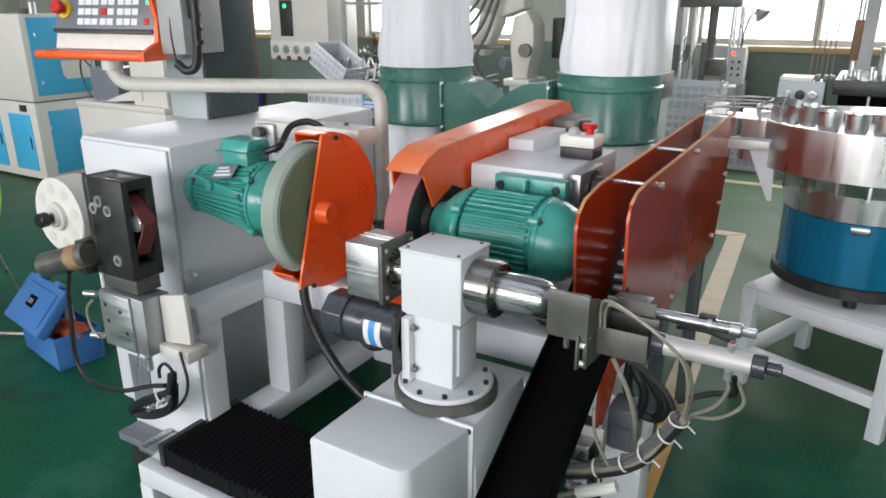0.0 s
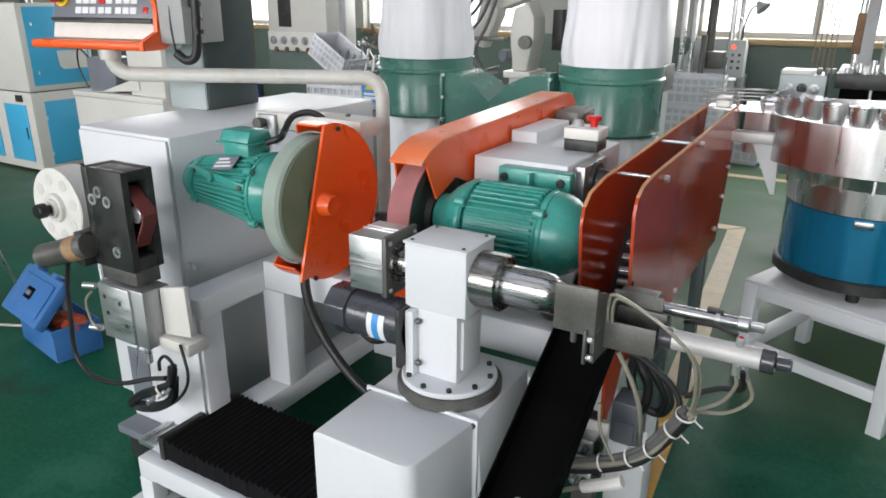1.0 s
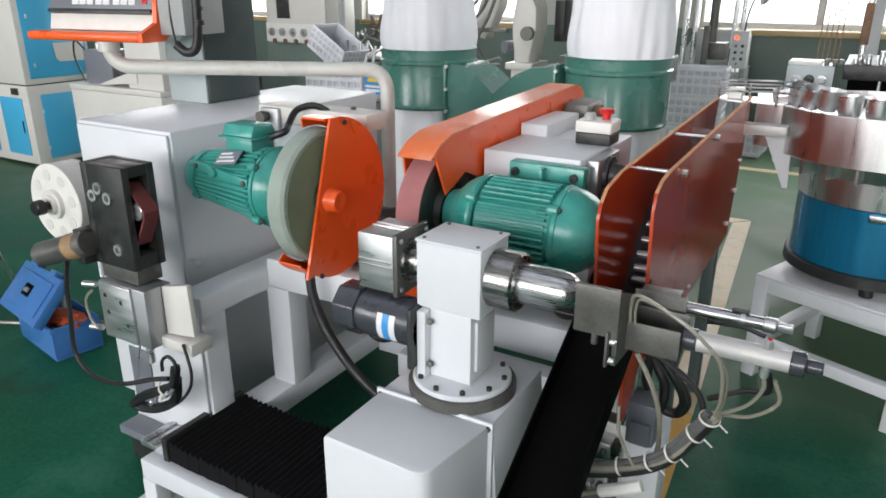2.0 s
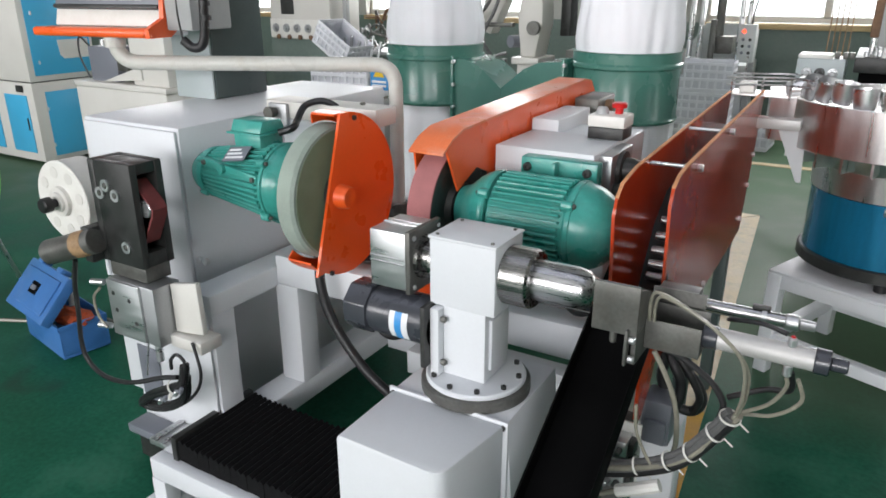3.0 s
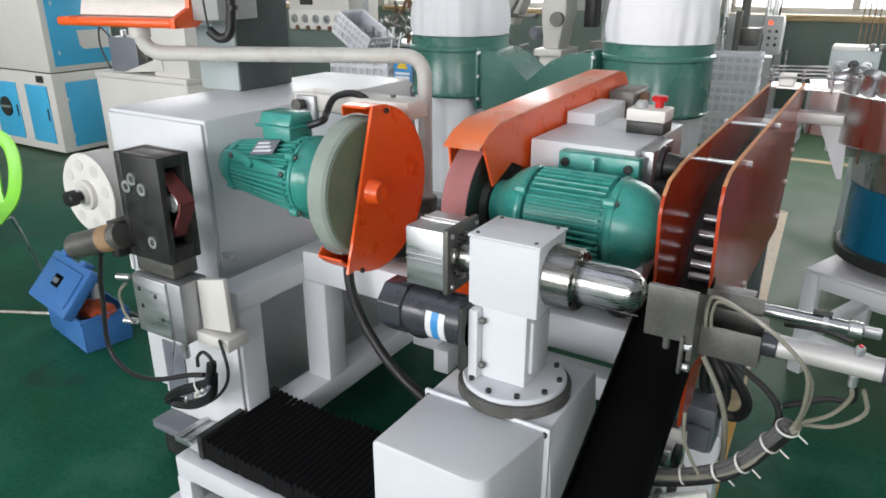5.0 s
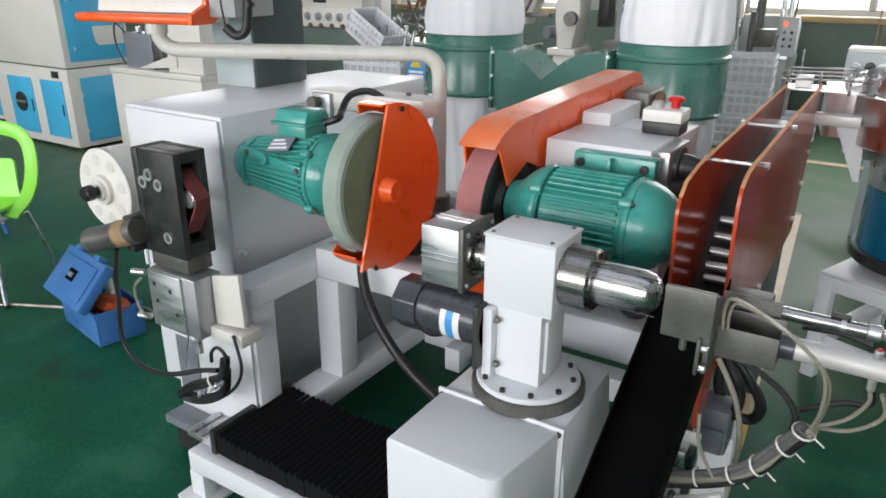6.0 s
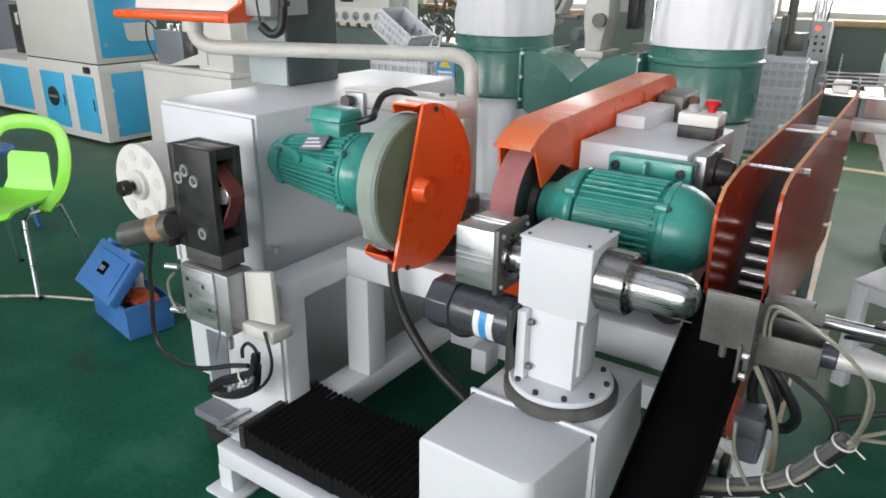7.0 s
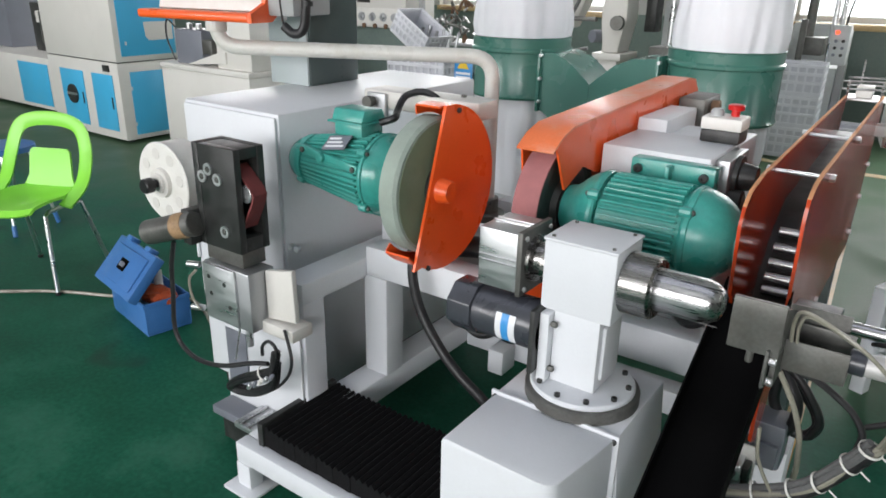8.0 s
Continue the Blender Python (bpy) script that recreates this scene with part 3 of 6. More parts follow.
part("terminal_box", box(-0.70, -0.595, 1.47, 1.58, 0.725, 0.77, 0.008), TEAL, rg)
part("terminal_lid", box(-0.706, -0.589, 1.464, 1.586, 0.705, 0.725, 0.005), TEAL, rg)
part("cable", tube([(-0.592, 1.50, 0.735), (-0.54, 1.48, 0.745), (-0.52, 1.48, 0.70), (-0.555, 1.49, 0.675), (-0.60, 1.52, 0.685)], 0.013), RUBBER, rg)
part("housing", box(-0.882, -0.605, 1.685, 1.93, 0.88, 1.012, 0.005), WHITE, rg, "grey-white steel housing")
part("housing_tail", box(-0.885, -0.80, 1.931, 2.2, 0.93, 1.045, 0.004), WHITE, rg)
part("housing_shelf", box(-0.799, -0.60, 1.931, 2.12, 0.90, 1.005, 0.004), WHITE, rg)
part("pedestal", box(-0.72, -0.535, 1.60, 1.86, 0.641, 0.88, 0.005), WHITE, rg)
part("end_plate", box(-0.604, -0.57, 1.72, 1.90, 0.89, 1.005, 0.003), ALUGREY, rg)
part("knob", lathe((-0.57, 1.80, 0.955), (-0.52, 1.80, 0.955), [(0, 0.05), (0.012, 0.05), (0.014, 0.035), (0.035, 0.033), (0.05, 0.028)], 24), BLACK, rg)
part("knob", lathe((-0.57, 1.76, 0.90), (-0.53, 1.76, 0.90), [(0, 0.03), (0.03, 0.03), (0.034, 0.025)], 20), BLACK, rg)
part("contact_wheel", lathe((-0.965, BY, BZ), (-0.905, BY, BZ), [(0, 0.03), (0, 0.155), (0.06, 0.155), (0.06, 0.13), (0.055, 0.125), (0.05, 0.07), (0.064, 0.06), (0.064, 0.03)], 56), BLACK, rg, "dark rubber-faced contact wheel")
belt = bmesh.new()
prof_o = [(BY + 0.162 * math.cos(radians(a)), BZ + 0.162 * math.sin(radians(a))) for a in range(95, 271, 7)]
outer = prof_o + [(2.35, 0.80), *[(2.35 + 0.1 * math.cos(radians(a)), 0.90 + 0.1 * math.sin(radians(a))) for a in range(-80, 81, 20)], (2.35, 1.0)]
inner = [(BY + 0.157 * math.cos(radians(a)), BZ + 0.157 * math.sin(radians(a))) for a in range(95, 271, 7)] + [(2.35, 0.805), *[(2.35 + 0.095 * math.cos(radians(a)), 0.90 + 0.095 * math.sin(radians(a))) for a in range(-80, 81, 20)], (2.35, 0.995)]
lo_o, lo_i, hi_o, hi_i = ([belt.verts.new((x, y, z)) for y, z in pl] for x, pl in ((-0.968, outer), (-0.968, inner), (-0.902, outer), (-0.902, inner)))
k = len(outer)
for i in range(k):
    j = (i + 1) % k
    for a, b in ((lo_o, hi_o), (hi_o, hi_i), (hi_i, lo_i), (lo_i, lo_o)):
        belt.faces.new((a[i], a[j], b[j], b[i]))
part("sanding_belt", belt, PINK, rg, "dusty pink abrasive belt")
part("shaft", cyl((-0.91, BY, BZ), (-0.865, BY, BZ), 0.045, 28), BLACK, rg)
CX0, CX1 = -0.99, -0.892
top = [(1.425, 1.032), (1.47, 1.06), (1.53, 1.078), (2.40, 1.108), (2.46, 1.098), (2.50, 1.06), (2.505, 1.0)]
low = [(2.50, 1.0), (2.495, 1.056), (2.458, 1.092), (2.40, 1.102), (1.531, 1.072), (1.472, 1.055), (1.427, 1.027)]
cover = part("cover_top", prism("x", CX0, CX1, top + low), PALEORANGE, rg, "orange sheet cover with a paler, mottled top")
part("cover_side", prism("x", CX1 - 0.006, CX1, [(1.445, 1.035), (1.47, 1.055), (1.53, 1.073), (2.40, 1.103), (2.458, 1.093), (2.497, 1.055), (2.50, 0.97), (1.69, 0.93), (1.60, 0.965), (1.50, 0.925)]), ORANGE, cover)
part("cover_side", prism("x", CX0, CX0 + 0.005, [(1.445, 1.035), (1.47, 1.055), (1.53, 1.073), (2.40, 1.103), (2.458, 1.093), (2.497, 1.055), (2.50, 0.97), (1.72, 0.70), (1.52, 0.68), (1.50, 0.72)]), ORANGE, cover)
lowg = part("lower_guard", prism("x", -0.99, -0.86, [(1.40, 0.662), (1.62, 0.70), (1.62, 0.706), (1.398, 0.668)]), ORANGE, rg, "orange lower guard with a round dust hole")
part("guard_side", prism("x", -0.994, -0.99, [(1.40, 0.655), (1.62, 0.70), (1.62, 0.84), (1.50, 0.80)]), ORANGE, lowg)
part("guard_plate", box(-0.985, -0.865, 1.56, 1.566, 0.70, 0.80, 0.001), ORANGE, lowg)
part("dust_port", ring((-0.915, 1.50, 0.684), (-0.915, 1.495, 0.70), 0.022, 0.027, 24), DARKSTEEL, lowg)
part("tensioner", box(-0.885, -0.80, 2.28, 2.45, 0.94, 1.06, 0.006), DARKSTEEL, rg)
part("tension_nut", cyl((-0.80, 2.36, 1.03), (-0.775, 2.36, 1.03), 0.022, 6), RUST, rg)
part("tension_screw", cyl((-0.84, 2.2, 1.02), (-0.84, 2.31, 1.02), 0.012, 12), RUST, rg)

# emergency stop box
es = thing("emergency_stop_box", -0.645, 1.92, 1.012, "white and black switch box with a red mushroom button", "stop switch")
part("base", box(-0.695, -0.595, 1.88, 1.965, 1.0125, 1.045, 0.004), BLACK, es)
part("lid", box(-0.697, -0.593, 1.878, 1.967, 1.045, 1.078, 0.005), WPLASTIC, es)
part("red_button", lathe((-0.625, 1.93, 1.078), (-0.625, 1.93, 1.11), [(0, 0.011), (0.015, 0.011), (0.017, 0.02), (0.028, 0.021), (0.031, 0.017), (0.031, 0)], 24), RED, es)
part("selector_switch", lathe((-0.667, 1.915, 1.078), (-0.667, 1.915, 1.10), [(0, 0.017), (0.01, 0.017), (0.018, 0.012), (0.018, 0)], 20), GREYP, es)

# ---- chute ----
ch = thing("feed_chute", -0.405, 2.0, 0.6, "two orange-red sheet plates forming a feed chute with shiny rollers", "feed chute")
plate = [(1.45, 0.74), (1.425, 0.985), (1.44, 1.02), (1.48, 1.038), (1.55, 1.046), (2.70, 1.07), (2.66, 0.90), (2.56, 0.60), (1.93, 0.60), (1.60, 0.60), (1.44, 0.62), (1.40, 0.56), (1.35, 0.52), (1.315, 0.54), (1.315, 0.755), (1.40, 0.76)]
plate2 = [(1.42, 0.80), (1.40, 0.955), (1.415, 0.99), (1.45, 1.015), (1.55, 1.03), (2.70, 1.06), (2.66, 0.90), (2.56, 0.60), (1.6, 0.60)]
part("right_plate", prism("x", -0.357, -0.350, plate), REDBROWN, ch)
part("left_plate", prism("x", -0.465, -0.458, plate2), REDBROWN, ch)
for x0, x1, prof in ((-0.3572, -0.3498, plate[2:6]), (-0.4652, -0.4578, plate2[2:6])):
    part("cut_edge", prism("x", x0, x1, [(y, z + 0.0015) for y, z in prof] + [(y, z - 0.002) for y, z in prof[::-1]]), RAWEDGE, ch)
part("floor_plate", prism("x", -0.458, -0.357, [(1.40, 0.70), (1.66, 0.695), (1.70, 0.76), (1.76, 0.84), (1.86, 0.90), (2.66, 0.95), (2.66, 0.945), (1.865, 0.894), (1.77, 0.834), (1.71, 0.755), (1.67, 0.69), (1.40, 0.695)]), BLACK, ch)
for y, z in ((1.655, 1.018), (2.05, 1.035)):
    part("spacer_bar", cyl((-0.472, y, z), (-0.338, y, z), 0.0045, 10), ALU, ch)
    part("nut", cyl((-0.350, y, z), (-0.338, y, z), 0.0095, 6, 0.001), ALU, ch)
    part("nut", cyl((-0.477, y, z), (-0.465, y, z), 0.0095, 6, 0.001), ALU, ch)
for y, z in ((1.93, 0.63), (2.5, 0.66), (2.58, 0.76), (2.62, 0.86)):
    hexbolt((-0.35, y, z), (1, 0, 0), 0.008, ALU, ch)
for i in range(5):
    y = 1.655 + 0.004 * i + 0.005 * i * i
    z = 0.735 + 0.029 * i
    part("roller", cyl((-0.44, y, z), (-0.359, y, z), 0.011, 20), STEEL, ch)
part("post", box(-0.40, -0.36, 2.45, 2.50, 0.0, 0.62, 0.004), GREENGREY, ch)
part("post", box(-0.40, -0.36, 1.95, 2.0, 0.0, 0.62, 0.004), GREENGREY, ch)

# ---- discharge trough ----
tr = thing("discharge_trough", -0.405, 1.2, 0.3, "matt black sheet metal trough sloping down from the chute", "trough")


def slope(y):
    return 0.76 - (1.36 - y) * 0.62


part("trough_floor", prism("x", -0.475, -0.352, [(1.46, slope(1.46) - 0.05), (0.72, slope(0.72) - 0.05), (0.72, slope(0.72) - 0.054), (1.46, slope(1.46) - 0.054)]), BLACKM, tr)
part("trough_side", prism("x", -0.479, -0.475, [(1.46, slope(1.46)), (0.72, slope(0.72)), (0.72, slope(0.72) - 0.07), (1.46, slope(1.46) - 0.07)]), BLACKM, tr)
part("trough_side", prism("x", -0.352, -0.348, [(1.46, slope(1.46)), (0.72, slope(0.72)), (0.72, slope(0.72) - 0.07), (1.46, slope(1.46) - 0.07)]), BLACKM, tr)
part("stand", box(-0.347, -0.33, 1.02, 1.06, 0.0, 0.50, 0.002), DARKSTEEL, tr)

# ---- turret ----
tu = thing("rotary_work_head", -0.66, 1.15, 0.2, "grey-white rotary work head holding a polished steel cup", "work head")
cover_outline = [(-0.813, 1.078), (-0.813, 0.882), *arc(-0.605, 0.912, 0.03, -90, -12, 5), (-0.548, 1.078)]
part("front_cover", prism("z", 0.23, 0.597, cover_outline, 0.006), WHITE, tu)
part("body", prism("y", 1.086, 1.34, [(-0.812, 0.22), (-0.812, 0.598), (-0.545, 0.598), (-0.515, 0.22)], 0.003), WHITE, tu)
part("cover_flange", box(-0.822, -0.540, 1.078, 1.086, 0.24, 0.603, 0.002), WHITE, tu)
part("base_plate", box(-0.84, -0.48, 1.0, 1.38, 0.1555, 0.22, 0.004), WHITE, tu)
for x, z in ((-0.55, 0.59), (-0.55, 0.30), (-0.812, 0.59)):
    hexbolt((x, 1.078, z), (0, -1, 0), 0.006, BLACK, tu)
TX, TY = -0.668, 1.185
part("bearing_ring", cyl((TX, TY, 0.598), (TX, TY, 0.622), 0.118, 56), DARKSTEEL, tu, "dark steel slewing ring")
part("turntable", cyl((TX, TY, 0.622), (TX, TY, 0.634), 0.108, 56, 0.003), WHITE, tu)
for k in range(10):
    a = 2 * math.pi * (k + 0.3) / 10
    part("bolt", lathe((TX + 0.094 * math.cos(a), TY + 0.094 * math.sin(a), 0.634), (TX + 0.094 * math.cos(a), TY + 0.094 * math.sin(a), 0.65), [(0, 0.006), (0.007, 0.006), (0.007, 0.003), (0.004, 0.003), (0.004, 0)], 10), BLACK, tu)
part("neck", box(-0.723, -0.625, 1.1392, 1.25, 0.634, 0.80, 0.003), WHITE, tu)
part("head", box(-0.755, -0.605, 1.138, 1.265, 0.79, 0.935, 0.004), WHITE, tu)
part("head_lid", box(-0.757, -0.603, 1.136, 1.267, 0.935, 0.941, 0.002), WHITE, tu)
for x in (-0.742, -0.618):
    for y in (1.15, 1.252):
        hexbolt((x, y, 0.941), (0, 0, 1), 0.004, DARKSTEEL, tu)
part("neck_hatch", box(-0.625, -0.617, 1.155, 1.235, 0.66, 0.775, 0.003), WHITE, tu)
HY, HZ = 1.20, 0.866
part("collar", lathe((-0.604, HY, HZ), (-0.5, HY, HZ), [(0, 0.058), (0.003, 0.061), (0.057, 0.061), (0.062, 0.056), (0.062, 0.02)], 56), COLLARSTEEL, tu)
act = part("actuator_block", box(-0.908, -0.816, 1.142, 1.262, 0.80, 0.929, 0.005), ALU, tu)
for z in (0.857, 0.868):
    part("slot_line", box(-0.906, -0.818, 1.1395, 1.142, z, z + 0.004, 0.0005), ALUGREY, act)
for y in (1.195, 1.212):
    part("slot_line", box(-0.906, -0.818, y, y + 0.005, 0.929, 0.9315, 0.0005), CUPSTEEL, act)
adapter = part("adapter_plate", box(-0.8155, -0.803, 1.138, 1.266, 0.795, 0.935, 0.003), DARKSTEEL, tu)
for y in (1.152, 1.252):
    for z in (0.81, 0.92):
        part("bolt", cyl((-0.803, y, z), (-0.797, y, z), 0.006, 6), ALU, adapter)
part("coupling", lathe((-0.803, HY, 0.866), (-0.757, HY, 0.866), [(0, 0.05), (0.008, 0.05), (0.012, 0.036), (0.03, 0.036), (0.033, 0.048), (0.046, 0.048)], 36), COLLARSTEEL, tu)
MY, MZ = 1.165, 0.735
part("gear_motor", lathe((-0.745, MY, MZ), (-0.97, MY, MZ), [(0.0, 0.057), (0.012, 0.057), (0.014, 0.054), (0.15, 0.054), (0.152, 0.05), (0.165, 0.05)], 40), NAVY, tu, "dark grey gear motor")
part("motor_end", prism("x", -0.965, -0.905, [(MY + 0.06 * math.cos(radians(a)), MZ + 0.06 * math.sin(radians(a))) for a in range(22, 382, 45)], 0.004), NAVY, tu)


def band(x0, x1, r0, r1, a0, a1):
    """A curved patch on a motor that lies along x."""
    o = [(MY + r1 * math.cos(radians(a)), MZ + r1 * math.sin(radians(a))) for a in range(a0, a1 + 1, 8)]
    i = [(MY + r0 * math.cos(radians(a)), MZ + r0 * math.sin(radians(a))) for a in range(a0, a1 + 1, 8)]
    return prism("x", x0, x1, o + i[::-1])


part("motor_label", band(-0.842, -0.796, 0.0535, 0.0547, 150, 222), LABELW, tu, "white label")
part("label_stripe", band(-0.828, -0.811, 0.0545, 0.0552, 150, 222), LABELB, tu, "blue stripe of the label")
part("motor_flange", box(-0.757, -0.745, 1.10, 1.235, 0.655, 0.795, 0.003), BLACK, tu)
part("support_rib", box(-0.744, -0.7235, 1.12, 1.20, 0.634, 0.788, 0.002), WHITE, tu)
for z in (0.665, 0.765):
    part("bolt", cyl((-0.7235, 1.13, z), (-0.71, 1.13, z), 0.0065, 6), DARKSTEEL, tu)

cup = thing("steel_cup", -0.48, HY, HZ, "polished stainless steel cup clamped on the work head", "steel cup", "steel cups")
part("cup_body", lathe((-0.5422, HY, HZ), (-0.4, HY, HZ), [(0.0, 0.02), (0, 0.0405), (0.004, 0.0415), (0.08, 0.0415), (0.10, 0.038), (0.113, 0.030), (0.119, 0.018), (0.12, 0)], 56), STEEL, cup)
for k in range(3):
    a = radians(150 + 120 * k)
    part("jaw_slot", box(-0.50, -0.425, -0.001, 0.001, 0.0395, 0.0418, 0.0002, m=Matrix.Translation((0, HY, HZ)) @ Matrix.Rotation(a, 4, "X")), BLACK, cup, "thin dark slot")

# ---- slide bed with bellows ----
bed = thing("slide_bed", -1.0, 1.15, 0, "grey-white steel slide bed carrying the work head", "slide bed")
part("front_rail", box(-1.62, -0.36, 1.015, 1.06, 0.09, 0.155, 0.004), WHITE, bed)
part("end_rail", box(-1.62, -1.56, 1.061, 1.35, 0.095, 0.155, 0.004), WHITE, bed)
part("back_rail", box(-1.56, -0.36, 1.35, 1.39, 0.09, 0.155, 0.004), WHITE, bed)
for x in (-1.62, -0.42):
    for y in (1.012, 1.345):
        part("foot_post", box(x, x + 0.055, y, y + 0.048, 0.012, 0.09, 0.003), WHITE, bed)
        part("foot_plate", box(x - 0.03, x + 0.09, y - 0.03, y + 0.09, 0.0, 0.012, 0.003), WHITE, bed)
# the rail is solid; the shade of its hollow end is a black plate
part("tube_mouth_shade", box(-1.6225, -1.6205, 1.023, 1.052, 0.10, 0.146, 0.0005), BLACK, bed, "thin black plate for the shade in the square tube's end")
part("tray", box(-1.559, -0.36, 1.061, 1.349, 0.10, 0.15, 0.002), BLACKM, bed)
part("bellows_end_plate", box(-1.556, -1.535, 1.045, 1.348, 0.1505, 0.228, 0.003), BLACK, bed, "black end plate of the bellows")


def bellows(name, x0, x1, y0, y1, z0, z1, pitch, label):
    t = thing(name, (x0 + x1) / 2, (y0 + y1) / 2, z0, label, "bellows")
    n = max(2, int(abs(x1 - x0) / pitch))
    for i in range(n):
        a = x0 + (x1 - x0) * i / n
        b = x0 + (x1 - x0) * (i + 1) / n
        mid = (a + b) / 2
        j = random.uniform(-0.002, 0.002)
        sag = 0.010 * math.sin(math.pi * (i + 0.5) / n)
        zt = z1 - sag + j
        part("pleat", prism("y", y0 + j, y1 + j, [(a, z0), (a, zt - 0.011), (a + (mid - a) * 0.6, zt - 0.002), (mid, zt), (mid + (b - mid) * 0.4, zt - 0.002), (b, zt - 0.011), (b, z0)]), BELLOW, t)
    return t


bellows("slide_bellows", -1.534, -0.845, 1.05, 1.345, 0.156, 0.222, 0.02, "black pleated cloth bellows covering the slide")
bellows("slide_bellows", -0.475, -0.37, 1.05, 1.345, 0.156, 0.228, 0.015, "short black pleated bellows beside the work head")

# ---- belt sander head on its post ----
sh = thing("sanding_head", -1.7, 1.14, 0, "black steel sanding head with a maroon belt on a slide post", "sanding head")
blk = bmesh.new()
box(-1.79, -1.765, 1.095, 1.195, 0.70, 0.985, 0.003, blk)
part("block_side", blk, BLACK, sh)
part("block_front", box(-1.764, -1.62, 1.095, 1.117, 0.70, 0.985, 0.003), BLACK, sh)
part("block_back", box(-1.764, -1.62, 1.173, 1.195, 0.70, 0.985, 0.003), BLACK, sh)
part("block_top", box(-1.764, -1.622, 1.117, 1.173, 0.955, 0.984, 0.002), BLACK, sh)
part("block_bottom", box(-1.764, -1.622, 1.117, 1.173, 0.701, 0.74, 0.002), BLACK, sh)
sb = bmesh.new()
loop = [(-1.70, 0.93), (-1.655, 0.935), (-1.60, 0.885), (-1.585, 0.865), (-1.59, 0.845), (-1.635, 0.765), (-1.70, 0.755)]
inner = [(-1.70, 0.925), (-1.656, 0.93), (-1.604, 0.882), (-1.590, 0.864), (-1.595, 0.847), (-1.639, 0.770), (-1.70, 0.760)]
prism("y", 1.122, 1.168, loop + inner[::-1], bm=sb)
part("sanding_belt", sb, MAROON, sh, "maroon sanding belt")
part("idler_roller", cyl((-1.618, 1.120, 0.864), (-1.618, 1.172, 0.864), 0.024, 20), ALU, sh)
part("roller_block", box(-1.655, -1.625, 1.118, 1.16, 0.85, 0.878, 0.003), ALU, sh)
for x, z in ((-1.752, 0.897), (-1.69, 0.897), (-1.678, 0.755), (-1.725, 0.92)):
    part("bolt_seat", ring((x, 1.096, z), (x, 1.090, z), 0.009, 0.0165, 24), ALU, sh)
    part("bolt", cyl((x, 1.097, z), (x, 1.088, z), 0.0085, 6), DARKSTEEL, sh)
part("post", box(-1.78, -1.63, 1.105, 1.185, 0.655, 0.70, 0.003), DARKSTEEL, sh)
part("slide_body", box(-1.785, -1.595, 1.09, 1.18, 0.475, 0.65, 0.004), ALUGREY, sh, "anodised aluminium slide cylinder")
part("slide_face", box(-1.78, -1.645, 1.082, 1.09, 0.48, 0.648, 0.002), ALU, sh)
for x, z in ((-1.69, 0.60), (-1.672, 0.535), (-1.755, 0.61), (-1.75, 0.56)):
    part("hole_plug", cyl((x, 1.083, z), (x, 1.0805, z), 0.007, 12), BLACK, sh)
for z in (0.495, 0.63):
    part("fitting", cyl((-1.80, 1.09, z), (-1.84, 1.075, z), 0.009, 12), ALU, sh)
part("side_cover", prism("y", 1.145, 1.162, [(-1.592, 0.505), (-1.592, 0.648), (-1.488, 0.672), (-1.482, 0.52)], 0.002), CREAM, sh, "cream sheet cover")
part("side_bracket", box(-1.598, -1.475, 1.125, 1.20, 0.468, 0.504, 0.004), CREAM, sh)
part("rod", cyl((-1.66, 1.13, 0.40), (-1.66, 1.13, 0.475), 0.011, 14), ALU, sh)
part("column_panel", box(-1.88, -1.535, 1.203, 1.212, 0.06, 0.55, 0.003), WHITE, sh)
part("column_side", box(-1.88, -1.862, 1.213, 1.32, 0.06, 0.50, 0.003), WHITE, sh)
part("access_plate", box(-1.865, -1.77, 1.198, 1.202, 0.16, 0.37, 0.002), GREYB, sh)
part("base_plate", box(-1.87, -1.60, 1.125, 1.201, 0.092, 0.12, 0.003), GREYB, sh)
part("foot", box(-1.85, -1.64, 1.145, 1.28, 0.0, 0.0915, 0.003), BLACK, sh)
part("guide_rail", box(-1.72, -1.622, 1.09, 1.2, 0.1202, 0.14, 0.003), ALU, sh)
for x in (-1.70, -1.665):
    part("rail_groove", box(x, x + 0.012, 1.089, 1.199, 0.1402, 0.147, 0.002), STEEL, sh)
part("drive_motor", cyl((-1.775, 1.075, 0.765), (-1.96, 1.045, 0.705), 0.036, 28), DARKSTEEL, sh, "small dull metal drive motor")
part("motor_tape", cyl((-1.80, 1.071, 0.757), (-1.845, 1.0637, 0.7423), 0.0375, 28), TAN, sh, "tan tape band")
part("drive_bracket", box(-1.82, -1.785, 1.06, 1.13, 0.70, 0.80, 0.004), BLACK, sh)
reel = part("reel_disc", lathe((-1.995, 1.13, 0.828), (-1.995, 1.20, 0.828), [(0, 0.02), (0, 0.114), (0.003, 0.118), (0.008, 0.118), (0.009, 0.116), (0.085, 0.116), (0.088, 0.112), (0.088, 0.02)], 64), WPLASTIC, sh, "cream plastic belt reel")
for k in range(8):
    a = 2 * math.pi * k / 8 + 0.2
    part("reel_hole", cyl((-1.995 + 0.085 * math.cos(a), 1.1315, 0.828 + 0.085 * math.sin(a)), (-1.995 + 0.085 * math.cos(a), 1.1285, 0.828 + 0.085 * math.sin(a)), 0.017, 20, 0.0005), CREAM, reel)
part("reel_hub", lathe((-1.995, 1.13, 0.828), (-1.995, 1.10, 0.828), [(0, 0.045), (0.012, 0.043), (0.012, 0.03), (0.02, 0.028), (0.02, 0)], 28), CREAM, reel)
